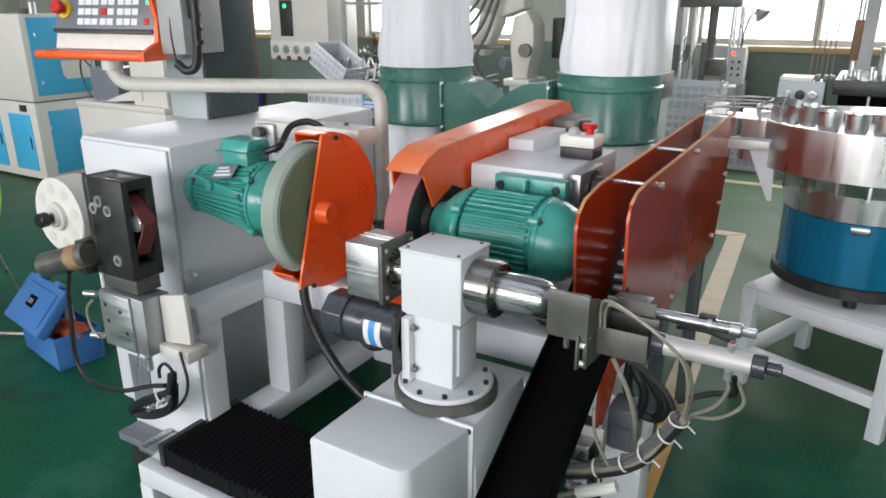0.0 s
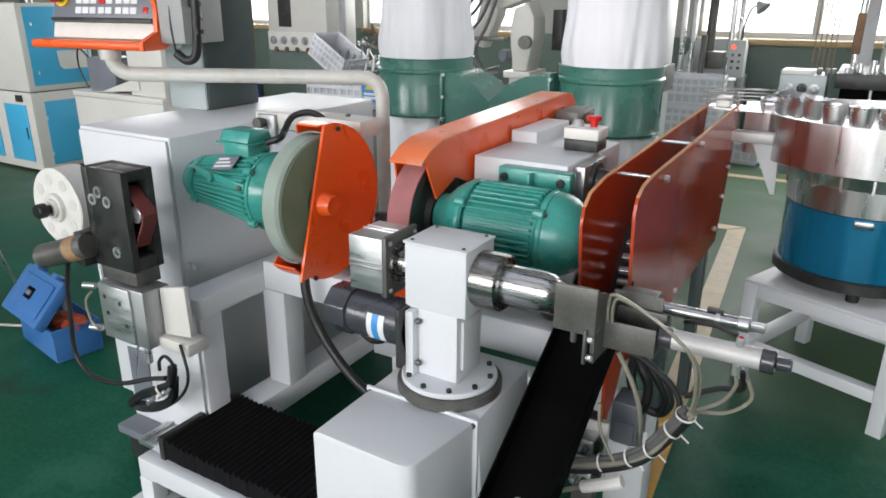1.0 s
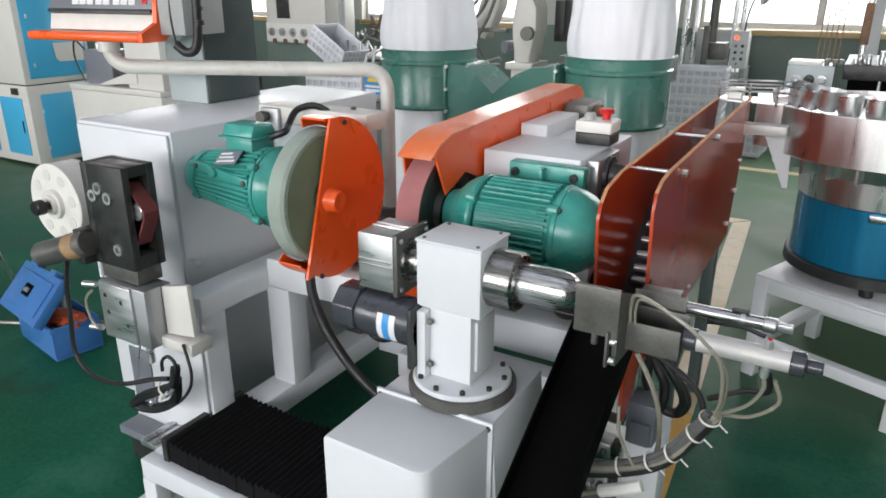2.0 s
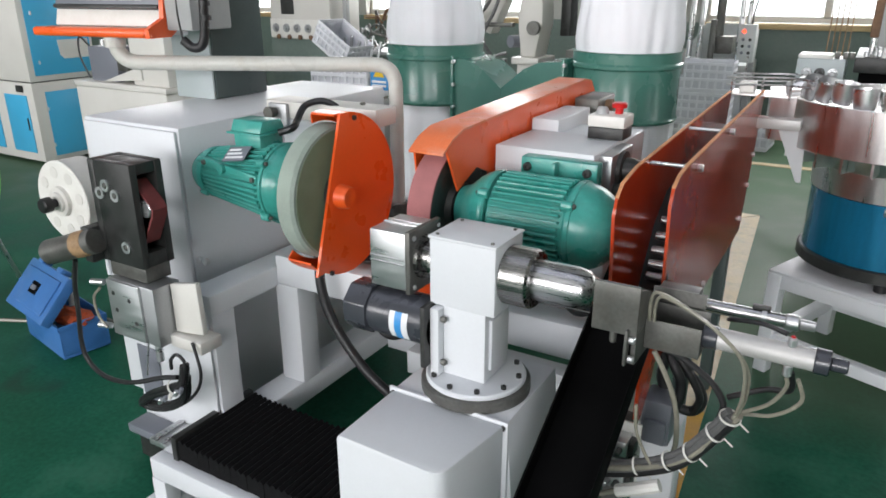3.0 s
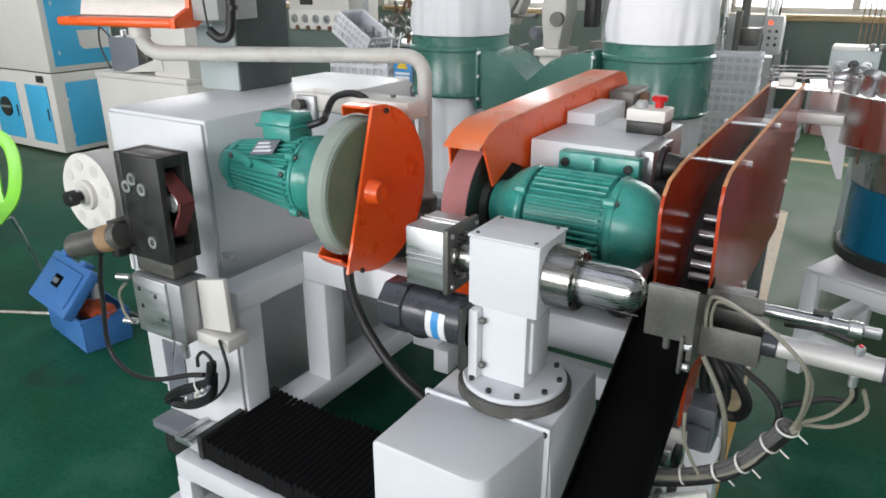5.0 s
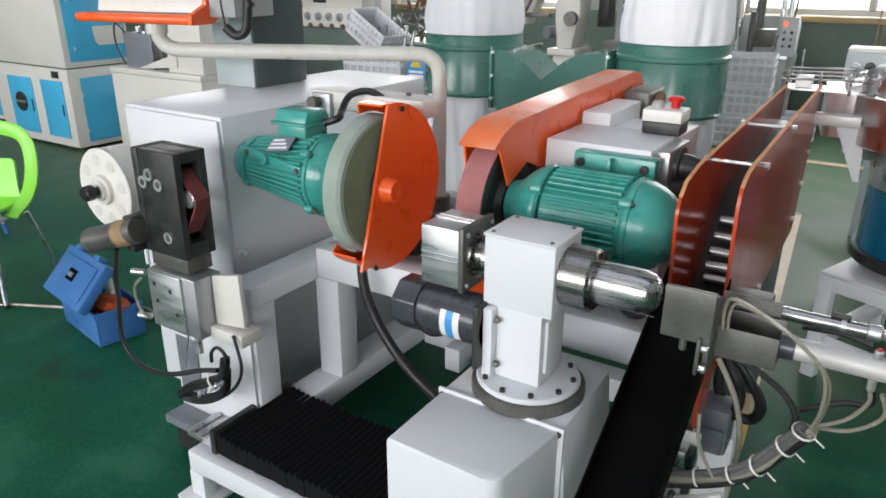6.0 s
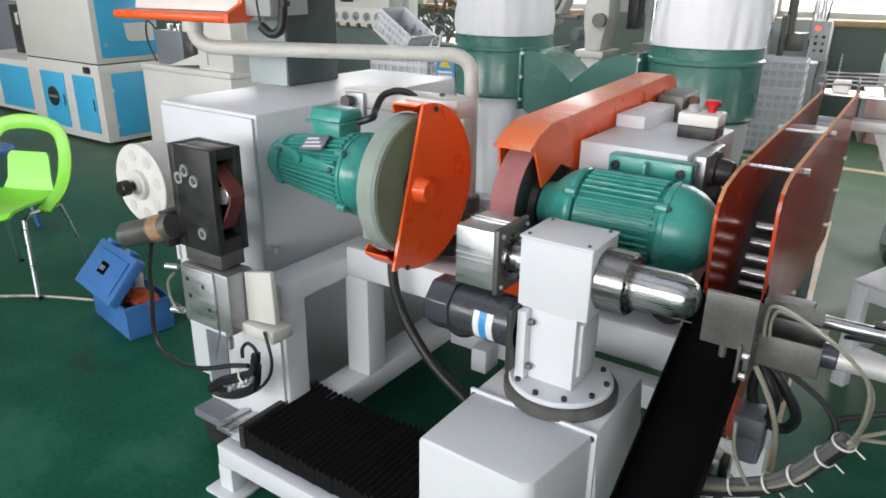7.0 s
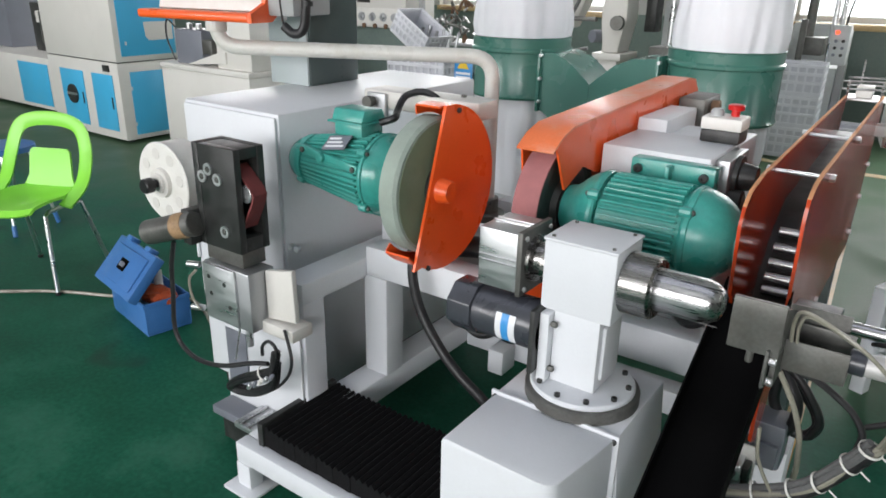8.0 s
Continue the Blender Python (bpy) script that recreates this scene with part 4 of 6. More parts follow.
part("reel_knob", lathe((-1.995, 1.11, 0.828), (-1.995, 1.06, 0.828), [(0, 0.012), (0.015, 0.012), (0.017, 0.022), (0.04, 0.022), (0.044, 0.018), (0.044, 0)], 14), RUBBER, reel)
part("reel_arm", box(-2.0, -1.79, 1.2, 1.215, 0.815, 0.84, 0.002), BLACK, sh)
part("cable", tube([(-1.853, 1.05, 0.70), (-1.878, 1.05, 0.62), (-1.888, 1.05, 0.53), (-1.902, 1.05, 0.43), (-1.885, 1.05, 0.375), (-1.831, 1.05, 0.346), (-1.76, 1.05, 0.345), (-1.68, 1.055, 0.362), (-1.59, 1.07, 0.395), (-1.53, 1.08, 0.41)], 0.007), RUBBER, sh)
for k in range(4):
    dy, dz = 0.011 * (k % 2), 0.011 * (k // 2)
    part("cable_coil", tube([(-1.50, 1.08 + dy, 0.455 - dz), (-1.515, 1.075 + dy, 0.40 - dz), (-1.575, 1.07 + dy, 0.365 - dz), (-1.65, 1.07 + dy, 0.325 - dz), (-1.70, 1.075 + dy, 0.285 - dz), (-1.705, 1.085 + dy, 0.262 + dz), (-1.66, 1.09 + dy, 0.262 + dz), (-1.59, 1.09 + dy, 0.288 + dz), (-1.53, 1.09 + dy, 0.335 + dz), (-1.51, 1.088 + dy, 0.41)], 0.0085), RUBBER, sh)
part("cable", tube([(-1.55, 1.08, 0.43), (-1.546, 1.08, 0.46), (-1.519, 1.08, 0.482), (-1.492, 1.08, 0.466), (-1.50, 1.08, 0.42)], 0.005), RUBBER, sh)
part("cable", tube([(-1.50, 1.12, 0.505), (-1.47, 1.105, 0.475), (-1.457, 1.10, 0.435), (-1.47, 1.10, 0.39), (-1.51, 1.10, 0.34), (-1.57, 1.10, 0.295), (-1.63, 1.10, 0.27)], 0.0045), RUBBER, sh)
for k in range(5):
    x, z = -1.60 + 0.024 * k, 0.315 + 0.016 * k
    part("connector", cyl((x, 1.062, z), (x + 0.018, 1.056, z + 0.022), 0.006, 10), (ALU, GREYB, WPLASTIC)[k % 3], sh)
part("cable_tie", ring((-1.545, 1.08, 0.375), (-1.54, 1.08, 0.379), 0.022, 0.0245, 20), WPLASTIC, sh)
part("cable", tube([(-1.80, 1.075, 0.62), (-1.83, 1.07, 0.585), (-1.825, 1.07, 0.53), (-1.80, 1.075, 0.495)], 0.004), CLEARHOSE, sh)
part("thin_rod", cyl((-1.66, 1.10, 0.475), (-1.72, 1.12, 0.34), 0.003, 8), ALU, sh)
# ---- hoses about the bench ----
ho = thing("suction_hose", -1.2, 1.42, 0.2, "thick black suction hose hanging from the grinder guard", "hose")
part("hose", tube([(-1.305, 1.43, 0.69), (-1.293, 1.42, 0.60), (-1.262, 1.42, 0.51), (-1.20, 1.42, 0.425), (-1.13, 1.42, 0.36), (-1.04, 1.43, 0.29), (-0.96, 1.45, 0.18)], 0.0145, 14), RUBBER, ho)
hd = thing("black_duct_hose", -1.1, 1.62, 0.63, "black flexible dust hoses lying behind the bench rail", "hose")
part("hose", tube([(-1.27, 1.60, 0.66), (-1.18, 1.60, 0.675), (-1.08, 1.60, 0.665), (-0.99, 1.62, 0.65)], 0.032, 16), RUBBER, hd)
part("hose", tube([(-1.20, 1.68, 0.69), (-1.12, 1.67, 0.71), (-1.05, 1.68, 0.74), (-1.0, 1.70, 0.80)], 0.024, 16), RUBBER, hd)
part("shelf", box(-1.38, -0.90, 1.56, 1.95, 0.60, 0.618, 0.003), GREYP, hd)
hl = thing("cable_loop", -1.15, 1.6, 0.2, "black cables looping under the bench", "cable")
part("cable", tube([(-1.27, 1.62, 0.60), (-1.25, 1.58, 0.50), (-1.19, 1.57, 0.42), (-1.12, 1.57, 0.43), (-1.07, 1.60, 0.50), (-1.0, 1.62, 0.53)], 0.012), RUBBER, hl)
part("cable", tube([(-1.20, 1.70, 0.60), (-1.20, 1.68, 0.45), (-1.12, 1.66, 0.38), (-1.02, 1.68, 0.42), (-0.95, 1.70, 0.55)], 0.016), RUBBER, hl)
tab = part("wear_tab", prism("z", slope(1.02) - 0.049, slope(1.02) - 0.047, [(-0.425, 1.02), (-0.405, 1.045), (-0.392, 1.03), (-0.40, 1.0)]), GREYP, tr)

# ---- pneumatic pusher ----
pn = thing("pneumatic_pusher", -0.2, 1.15, 0.6, "steel bracket with two pneumatic cylinders and clear hoses beside the chute", "air cylinders")
part("stop_plate", box(-0.382, -0.304, 1.055, 1.064, 0.865, 0.953, 0.002), DARKSTEEL, pn, "dull grey steel stop plate")
part("plate_return", box(-0.382, -0.304, 1.064, 1.10, 0.865, 0.869, 0.001), DARKSTEEL, pn)
part("pin", cyl((-0.347, 1.07, 0.84), (-0.347, 1.07, 0.866), 0.006, 10), DARKSTEEL, pn)
part("side_plate", prism("x", -0.314, -0.306, [(1.064, 0.81), (1.064, 0.945), (1.12, 0.925), (1.27, 0.86), (1.29, 0.80), (1.20, 0.80)]), DARKSTEEL, pn)
part("pivot_arm", box(-0.322, -0.316, 1.045, 1.06, 0.812, 0.878, 0.003), DARKSTEEL, pn)
for z in (0.825, 0.86):
    part("bolt", cyl((-0.316, 1.052, z), (-0.304, 1.052, z), 0.006, 6), ALU, pn)
br = part("channel", box(-0.305, -0.213, 1.112, 1.116, 0.822, 0.876, 0.001), DARKSTEEL, pn, "dull grey steel channel bracket")
part("channel_back", box(-0.305, -0.213, 1.19, 1.194, 0.822, 0.876, 0.001), DARKSTEEL, br)
part("channel_floor", box(-0.305, -0.213, 1.116, 1.19, 0.822, 0.826, 0.001), DARKSTEEL, br)
part("upper_block", box(-0.318, -0.245, 1.225, 1.28, 0.835, 0.885, 0.003), BLACK, pn)
part("upper_plate", box(-0.318, -0.225, 1.205, 1.21, 0.83, 0.90, 0.001), DARKSTEEL, pn)
ca = part("large_cylinder", lathe((-0.214, 1.155, 0.849), (0.0, 1.155, 0.849), [(0.0, 0.014), (0, 0.0185), (0.19, 0.0185), (0.19, 0.012)], 36), CYLALU, pn, "bright aluminium air cylinder")
part("cap", cyl((-0.216, 1.155, 0.849), (-0.191, 1.155, 0.849), 0.0205, 32), NAVY, ca, "black end cap")
part("cap", cyl((-0.045, 1.155, 0.849), (-0.022, 1.155, 0.849), 0.0215, 32), NAVY, ca, "black end cap")
part("rod_end", cyl((-0.022, 1.155, 0.849), (0.003, 1.155, 0.849), 0.0115, 20), NAVY, ca)
cb = part("small_cylinder", cyl((-0.262, 1.25, 0.864), (-0.08, 1.25, 0.864), 0.012, 28), STEEL, pn, "polished steel air cylinder")
part("nose", cyl((-0.285, 1.25, 0.864), (-0.262, 1.25, 0.864), 0.010, 20), ALU, cb)
part("cap", cyl((-0.10, 1.25, 0.864), (-0.078, 1.25, 0.864), 0.014, 28), ALU, cb)
part("clevis", box(-0.078, -0.052, 1.243, 1.257, 0.856, 0.872, 0.002), ALUGREY, cb)
part("sensor_clip", ring((-0.138, 1.25, 0.864), (-0.130, 1.25, 0.864), 0.012, 0.014, 24), ALU, cb)
part("sensor", box(-0.155, -0.125, 1.245, 1.257, 0.8765, 0.884, 0.002), BLACK, cb)
part("speed_fitting", cyl((-0.08, 1.15, 0.866), (-0.08, 1.15, 0.882), 0.007, 8), ALU, pn)
part("red_ring", cyl((-0.08, 1.15, 0.882), (-0.08, 1.15, 0.885), 0.004, 12), RED, pn)
part("speed_fitting", cyl((-0.08, 1.15, 0.812), (-0.08, 1.15, 0.832), 0.007, 8), ALU, pn)
for pts, r, m in (
    ([(-0.296, 1.10, 0.88), (-0.297, 1.10, 0.915), (-0.285, 1.09, 0.938), (-0.235, 1.08, 0.925), (-0.18, 1.085, 0.89), (-0.142, 1.10, 0.84), (-0.138, 1.13, 0.76), (-0.152, 1.17, 0.69)], 0.0036, CLEARHOSE),
    ([(-0.288, 1.10, 0.88), (-0.289, 1.10, 0.91), (-0.277, 1.095, 0.930), (-0.23, 1.09, 0.916), (-0.176, 1.095, 0.882), (-0.136, 1.11, 0.83), (-0.133, 1.14, 0.76), (-0.148, 1.17, 0.69)], 0.0030, CLEARHOSE),
    ([(-0.08, 1.15, 0.812), (-0.078, 1.16, 0.785), (-0.10, 1.18, 0.735), (-0.15, 1.19, 0.69), (-0.20, 1.20, 0.62)], 0.004, CLEARHOSE),
    ([(-0.062, 1.17, 0.80), (-0.052, 1.19, 0.75), (-0.09, 1.20, 0.705), (-0.15, 1.21, 0.68), (-0.19, 1.21, 0.63)], 0.004, CLEARHOSE),
    ([(-0.075, 1.21, 0.79), (-0.072, 1.22, 0.75), (-0.11, 1.23, 0.735), (-0.17, 1.23, 0.70)], 0.006, RUBBER),
    ([(-0.19, 1.25, 0.845), (-0.18, 1.22, 0.86), (-0.13, 1.20, 0.872), (-0.09, 1.19, 0.868)], 0.0045, RUBBER),
):
    part("air_hose", tube(pts, r * 0.9), m, pn)

hb = thing("hose_bundle", -0.3, 1.2, 0.4, "bundle of grey and clear air hoses held with white cable ties", "hoses")
bpts = [(-0.152, 1.17, 0.70), (-0.185, 1.19, 0.635), (-0.235, 1.20, 0.560), (-0.31, 1.21, 0.505), (-0.40, 1.21, 0.47), (-0.47, 1.22, 0.455)]
for k, (dx, dz, r, m) in enumerate(((0, 0, 0.011, GREYHOSE), (0.012, 0.008, 0.007, CLEARHOSE), (-0.006, 0.012, 0.006, GREYHOSE), (0.004, -0.012, 0.008, RUBBER))):
    part("hose", tube([(x + dx, y - abs(dx) * 0.5, z + dz) for x, y, z in bpts], r), m, hb)
for (x, y, z), d in (((-0.178, 1.19, 0.645), (0.5, -0.2, 0.7)), ((-0.215, 1.195, 0.585), (0.6, -0.2, 0.55)), ((-0.255, 1.203, 0.545), (0.75, -0.1, 0.5)), ((-0.315, 1.212, 0.505), (0.85, 0, 0.35)), ((-0.155, 1.172, 0.695), (0.2, -0.2, 0.9))):
    q = Vector(d).normalized()
    p = Vector((x, y, z))
    part("cable_tie", ring(p - q * 0.002, p + q * 0.002, 0.0175, 0.0195, 20), WPLASTIC, hb)
    part("tie_tail", tube([p + Vector((0.018, -0.006, -0.004)), p + Vector((0.034, -0.012, -0.012))], 0.0015, 6, smooth=False), WPLASTIC, hb)
part("white_sleeve", tube([(-0.34, 1.18, 0.455), (-0.295, 1.175, 0.482), (-0.26, 1.18, 0.50)], 0.0135), WPLASTIC, hb)
part("hose", tube([(-0.46, 1.2, 0.40), (-0.40, 1.18, 0.42), (-0.34, 1.18, 0.455)], 0.006), CLEARHOSE, hb)
part("hose", tube([(-0.325, 1.30, 0.72), (-0.301, 1.30, 0.68), (-0.284, 1.30, 0.645), (-0.270, 1.30, 0.604), (-0.263, 1.30, 0.558), (-0.262, 1.30, 0.506), (-0.28, 1.30, 0.45)], 0.0055), CLEARHOSE, hb)
part("hose", tube([(-0.326, 1.20, 0.65), (-0.321, 1.20, 0.595), (-0.304, 1.20, 0.555), (-0.285, 1.20, 0.525)], 0.0035), CLEARHOSE, hb)
part("black_cable", tube([(-0.30, 1.20, 0.80), (-0.282, 1.19, 0.787), (-0.256, 1.19, 0.781), (-0.225, 1.19, 0.764), (-0.193, 1.19, 0.741), (-0.172, 1.19, 0.708), (-0.174, 1.19, 0.675)], 0.006), RUBBER, hb)

vi = thing("valve_island", -0.37, 1.29, 0.3, "grey air valve block with small fittings mounted under the chute", "valve block")
part("back_plate", box(-0.41, -0.335, 1.315, 1.32, 0.36, 0.53, 0.001), WPLASTIC, vi)
for i in range(3):
    z = 0.385 + 0.042 * i
    part("valve", box(-0.40, -0.352, 1.27, 1.315, z, z + 0.037, 0.003), ALU, vi)
    part("coil", box(-0.352, -0.338, 1.275, 1.31, z + 0.003, z + 0.034, 0.003), BLACK, vi)
    part("fitting", cyl((-0.385, 1.27, z + 0.02), (-0.39, 1.25, z + 0.018), 0.008, 10), ALUGREY, vi)
    part("fitting", cyl((-0.365, 1.27, z + 0.02), (-0.368, 1.252, z + 0.016), 0.007, 10), GREYHOSE, vi)
part("screw", cyl((-0.39, 1.315, 0.52), (-0.39, 1.308, 0.52), 0.005, 8), BLACK, vi)
part("bracket", box(-0.41, -0.36, 1.32, 1.36, 0.0, 0.53, 0.002), DARKSTEEL, vi)

gm = thing("conveyor_gear_motor", -0.33, 1.52, 0.2, "small grey gear motor with black cable loops", "gear motor")
part("white_cover", box(-0.40, -0.30, 1.56, 1.66, 0.0, 0.38, 0.004), WHITE, gm)
part("motor_case", box(-0.375, -0.305, 1.47, 1.555, 0.385, 0.50, 0.008), GREYB, gm)
part("motor_lid", box(-0.362, -0.312, 1.455, 1.47, 0.395, 0.455, 0.004), GREYB, gm)
part("cable_loop", tube([(-0.349, 1.55, 0.60), (-0.353, 1.55, 0.526), (-0.335, 1.55, 0.483), (-0.305, 1.55, 0.455), (-0.272, 1.55, 0.455), (-0.255, 1.55, 0.486), (-0.267, 1.55, 0.523), (-0.294, 1.55, 0.554), (-0.33, 1.55, 0.58)], 0.0125, 12), RUBBER, gm)
part("cable_loop", tube([(-0.343, 1.52, 0.62), (-0.316, 1.50, 0.585), (-0.299, 1.50, 0.55), (-0.30, 1.50, 0.50), (-0.318, 1.51, 0.46)], 0.012, 12), RUBBER, gm)
part("cable_loop", tube([(-0.335, 1.47, 0.655), (-0.30, 1.46, 0.63), (-0.27, 1.46, 0.59), (-0.25, 1.47, 0.54), (-0.262, 1.49, 0.49)], 0.009, 12), RUBBER, gm)

# ---- bowl feeder on its table ----
RZ = -21.6
TM = pose(-0.245, 2.715, 0, 0, 0, RZ)
tb = thing("feeder_table", 0.08, 2.86, 0, "pale grey welded steel table under the bowl feeder", "steel table")
TW, TD, TH = 0.56, 0.56, 0.42
part("tabletop", box(0, TW, 0, TD, TH - 0.012, TH, 0.003, m=TM), WHITE, tb)
for x0 in (0.0, TW - 0.05):
    for y0 in (0.0, TD - 0.05):
        part("leg", box(x0, x0 + 0.05, y0, y0 + 0.05, 0.0, TH - 0.0125, 0.004, m=TM), WHITE, tb)
for x0, x1, y0, y1 in ((0.05, TW - 0.05, 0.002, 0.048), (0.05, TW - 0.05, TD - 0.048, TD - 0.002), (0.002, 0.048, 0.05, TD - 0.05), (TW - 0.048, TW - 0.002, 0.05, TD - 0.05)):
    part("top_rail", box(x0, x1, y0, y1, TH - 0.065, TH - 0.0125, 0.003, m=TM), WHITE, tb)
    part("low_rail", box(x0, x1, y0, y1, 0.12, 0.165, 0.003, m=TM), WHITE, tb)

FX, FY = 0.10, 2.89
bf = thing("bowl_feeder", FX, FY, 0.42, "stainless steel vibratory bowl feeder on a shiny blue drum base", "bowl feeder")
for k in range(4):
    a = math.radians(45 + 90 * k + RZ - 20)
    part("foot", cyl((FX + 0.215 * math.cos(a), FY + 0.215 * math.sin(a), 0.4205), (FX + 0.215 * math.cos(a), FY + 0.215 * math.sin(a), 0.47), 0.022, 18), RUBBER, bf)
part("base_ring", lathe((FX, FY, 0.462), (FX, FY, 0.5), [(0, 0.20), (0, 0.272), (0.004, 0.278), (0.04, 0.278), (0.044, 0.272)], 72), BLACK, bf)
part("drum_base", lathe((FX, FY, 0.506), (FX, FY, 0.6), [(0, 0.2), (0, 0.262), (0.002, 0.264), (0.225, 0.264), (0.228, 0.24)], 72), BLUESTEEL, bf)
part("clamp", box(FX - 0.03, FX + 0.03, FY - 0.276, FY - 0.262, 0.70, 0.725, 0.004), STEEL, bf)
part("lower_cone", lathe((FX, FY, 0.735), (FX, FY, 0.8), [(0, 0.2), (0, 0.268), (0.09, 0.275), (0.095, 0.29), (0.17, 0.335), (0.173, 0.33)], 72), BOWLSTEEL, bf)
part("bowl_wall", lathe((FX, FY, 0.89), (FX, FY, 1.0), [(0, 0.30), (0, 0.392), (0.003, 0.395), (0.157, 0.395), (0.16, 0.393), (0.16, 0.388), (0.13, 0.386), (0.125, 0.29), (0.06, 0.05), (0.06, 0)], 80), BOWLSTEEL, bf)
part("track_ledge", ring((FX, FY, 1.028), (FX, FY, 1.034), 0.30, 0.386, 80), BOWLSTEEL, bf)
for k in range(6):
    a = radians(200 + 14 * k)
    part("gusset", prism("z", 0.84, 0.89, [(FX + 0.30 * math.cos(a), FY + 0.30 * math.sin(a)), (FX + 0.385 * math.cos(a), FY + 0.385 * math.sin(a)), (FX + 0.385 * math.cos(a + 0.02), FY + 0.385 * math.sin(a + 0.02)), (FX + 0.30 * math.cos(a + 0.02), FY + 0.30 * math.sin(a + 0.02))]), BOWLSTEEL, bf)
part("outlet_box", prism("z", 0.90, 1.055, [(-0.33, 2.72), (-0.24, 2.70), (-0.20, 3.0), (-0.36, 2.94)]), BOWLSTEEL, bf)
part("outlet_arm", box(-0.355, -0.215, 2.60, 2.66, 0.955, 0.99, 0.003), CYLALU, bf, "pale aluminium support arm")
part("outlet_gusset", prism("y", 2.66, 2.666, [(-0.29, 0.955), (-0.20, 0.955), (-0.19, 0.77), (-0.205, 0.77)]), WHITE, bf)
part("guide_floor", box(-0.47, -0.25, 2.70, 2.84, 1.046, 1.052, 0.001), BOWLSTEEL, bf)
for dz, dy in ((0.03, 0), (0.055, 0), (0.03, 0.13), (0.055, 0.13)):
    part("guide_wire", tube([(-0.48, 2.70 + dy, 1.052 + dz), (-0.38, 2.70 + dy, 1.056 + dz), (-0.27, 2.69 + dy, 1.06 + dz), (-0.20, 2.64 + dy * 0.8, 1.06 + dz)], 0.0035, 8), STEEL, bf)
for x in (-0.46, -0.36, -0.27):
    part("guide_post", cyl((x, 2.695, 1.04), (x, 2.695, 1.115), 0.004, 8), STEEL, bf)
part("tall_post", cyl((-0.44, 2.84, 1.05), (-0.44, 2.84, 1.17), 0.003, 8), STEEL, bf)
part("white_block", box(-0.44, -0.39, 2.735, 2.80, 1.053, 1.09, 0.004), WPLASTIC, bf)

cup0 = thing("steel_cup", 0, 0, 0, "polished stainless steel cup standing on the feeder bowl's rim", "steel cup", "steel cups")
part("cup_body", lathe((0, 0, 0), (0, 0, 1), [(0, 0), (0.001, 0.018), (0.004, 0.026), (0.014, 0.033), (0.03, 0.036), (0.072, 0.038), (0.0725, 0.037), (0.03, 0.0345), (0.012, 0.028), (0.006, 0.0)], 36), CUPSTEEL, cup0)
cups = []
for k in range(11):
    a = radians(206 + 13.2 * k)
    tip = (28, 20, 8)[k] if k < 3 else random.uniform(-4, 4)
    cups.append((FX + 0.345 * math.cos(a), FY + 0.345 * math.sin(a), 1.037 + (0.012 if k < 3 else 0), tip, a))
for i, (x, y, z, tip, a) in enumerate(cups):
    m = Matrix.Translation((x, y, z)) @ Matrix.Rotation(a + math.pi / 2, 4, "Z") @ Matrix.Rotation(radians(tip), 4, "Y")
    if i == 0:
        cup0.matrix_basis = m
    else:
        copy_thing(cup0, m)
copy_thing(cup0, Matrix.Translation((-0.29, 2.76, 1.064)) @ Matrix.Rotation(radians(75), 4, "Y"))

# ---- pendant control panel on its swing arm ----
pa = thing("swing_arm", -1.43, 2.03, 0.6, "cream painted bent steel pipe carrying the control panel", "pipe arm")
part("pipe", tube(bent([(-1.435, 2.03, 0.62), (-1.435, 2.03, 1.160), (-2.205, 1.53, 1.173), (-2.205, 1.53, 1.28)], 0.075), 0.0245, 22, smooth=False), PIPE, pa)
part("collar", cyl((-1.435, 2.03, 0.627), (-1.435, 2.03, 0.68), 0.04, 24), DARKSTEEL, pa)
part("base_flange", cyl((-1.435, 2.03, 0.60), (-1.435, 2.03, 0.627), 0.065, 28), DARKSTEEL, pa)
part("top_collar", cyl((-2.205, 1.53, 1.222), (-2.205, 1.53, 1.262), 0.034, 22), PIPE, pa)

cp = thing("control_panel", -2.35, 1.65, 1.26, "white and orange machine control panel with a dark keypad", "control panel")
PM = pose(-2.25, 1.525, 1.267, 0, 0, 9) @ Matrix.Scale(0.95, 4)
face = PM @ pose(0, 0.03, 0.02, -16, 0, 0)
part("case", box(-0.25, 0.234, 0.008, 0.13, 0.0, 0.42, 0.008, m=face), WHITE, cp)
part("lower_face", box(-0.245, 0.23, -0.006, 0.012, 0.0, 0.056, 0.003, m=face), WPLASTIC, cp)
key = part("keypad", box(-0.245, 0.225, -0.014, 0.006, 0.057, 0.205, 0.004, m=face), GREYB, cp, "dark grey keypad with rows of pale keys")
part("keypad_edge", box(-0.245, 0.225, -0.022, -0.014, 0.057, 0.07, 0.002, m=face), BLACK, key)
part("screen", box(-0.235, 0.215, -0.018, -0.013, 0.215, 0.36, 0.003, m=face), BLACK, cp, "dark display above the keypad")
for r in range(3):
    for c in range(8):
        gap = 0.012 if c > 4 else 0
        gap += 0.006 if c > 2 else 0
        x = -0.135 + c * 0.034 + gap
        z = 0.085 + r * 0.036
        mt = RED if (r, c) == (1, 3) else LABELW
        part("button", box(x, x + 0.030, -0.0175, -0.013, z, z + 0.024, 0.0015, m=face, seg=1), mt, key)
part("button", box(0.182, 0.204, -0.0175, -0.013, 0.158, 0.182, 0.0015, m=face), GREENLIGHT, key, "lit green button")
part("button", box(0.180, 0.202, -0.0175, -0.013, 0.088, 0.110, 0.0015, m=face), RED, key, "red button")
c0 = face @ Vector((-0.20, -0.014, 0.14))
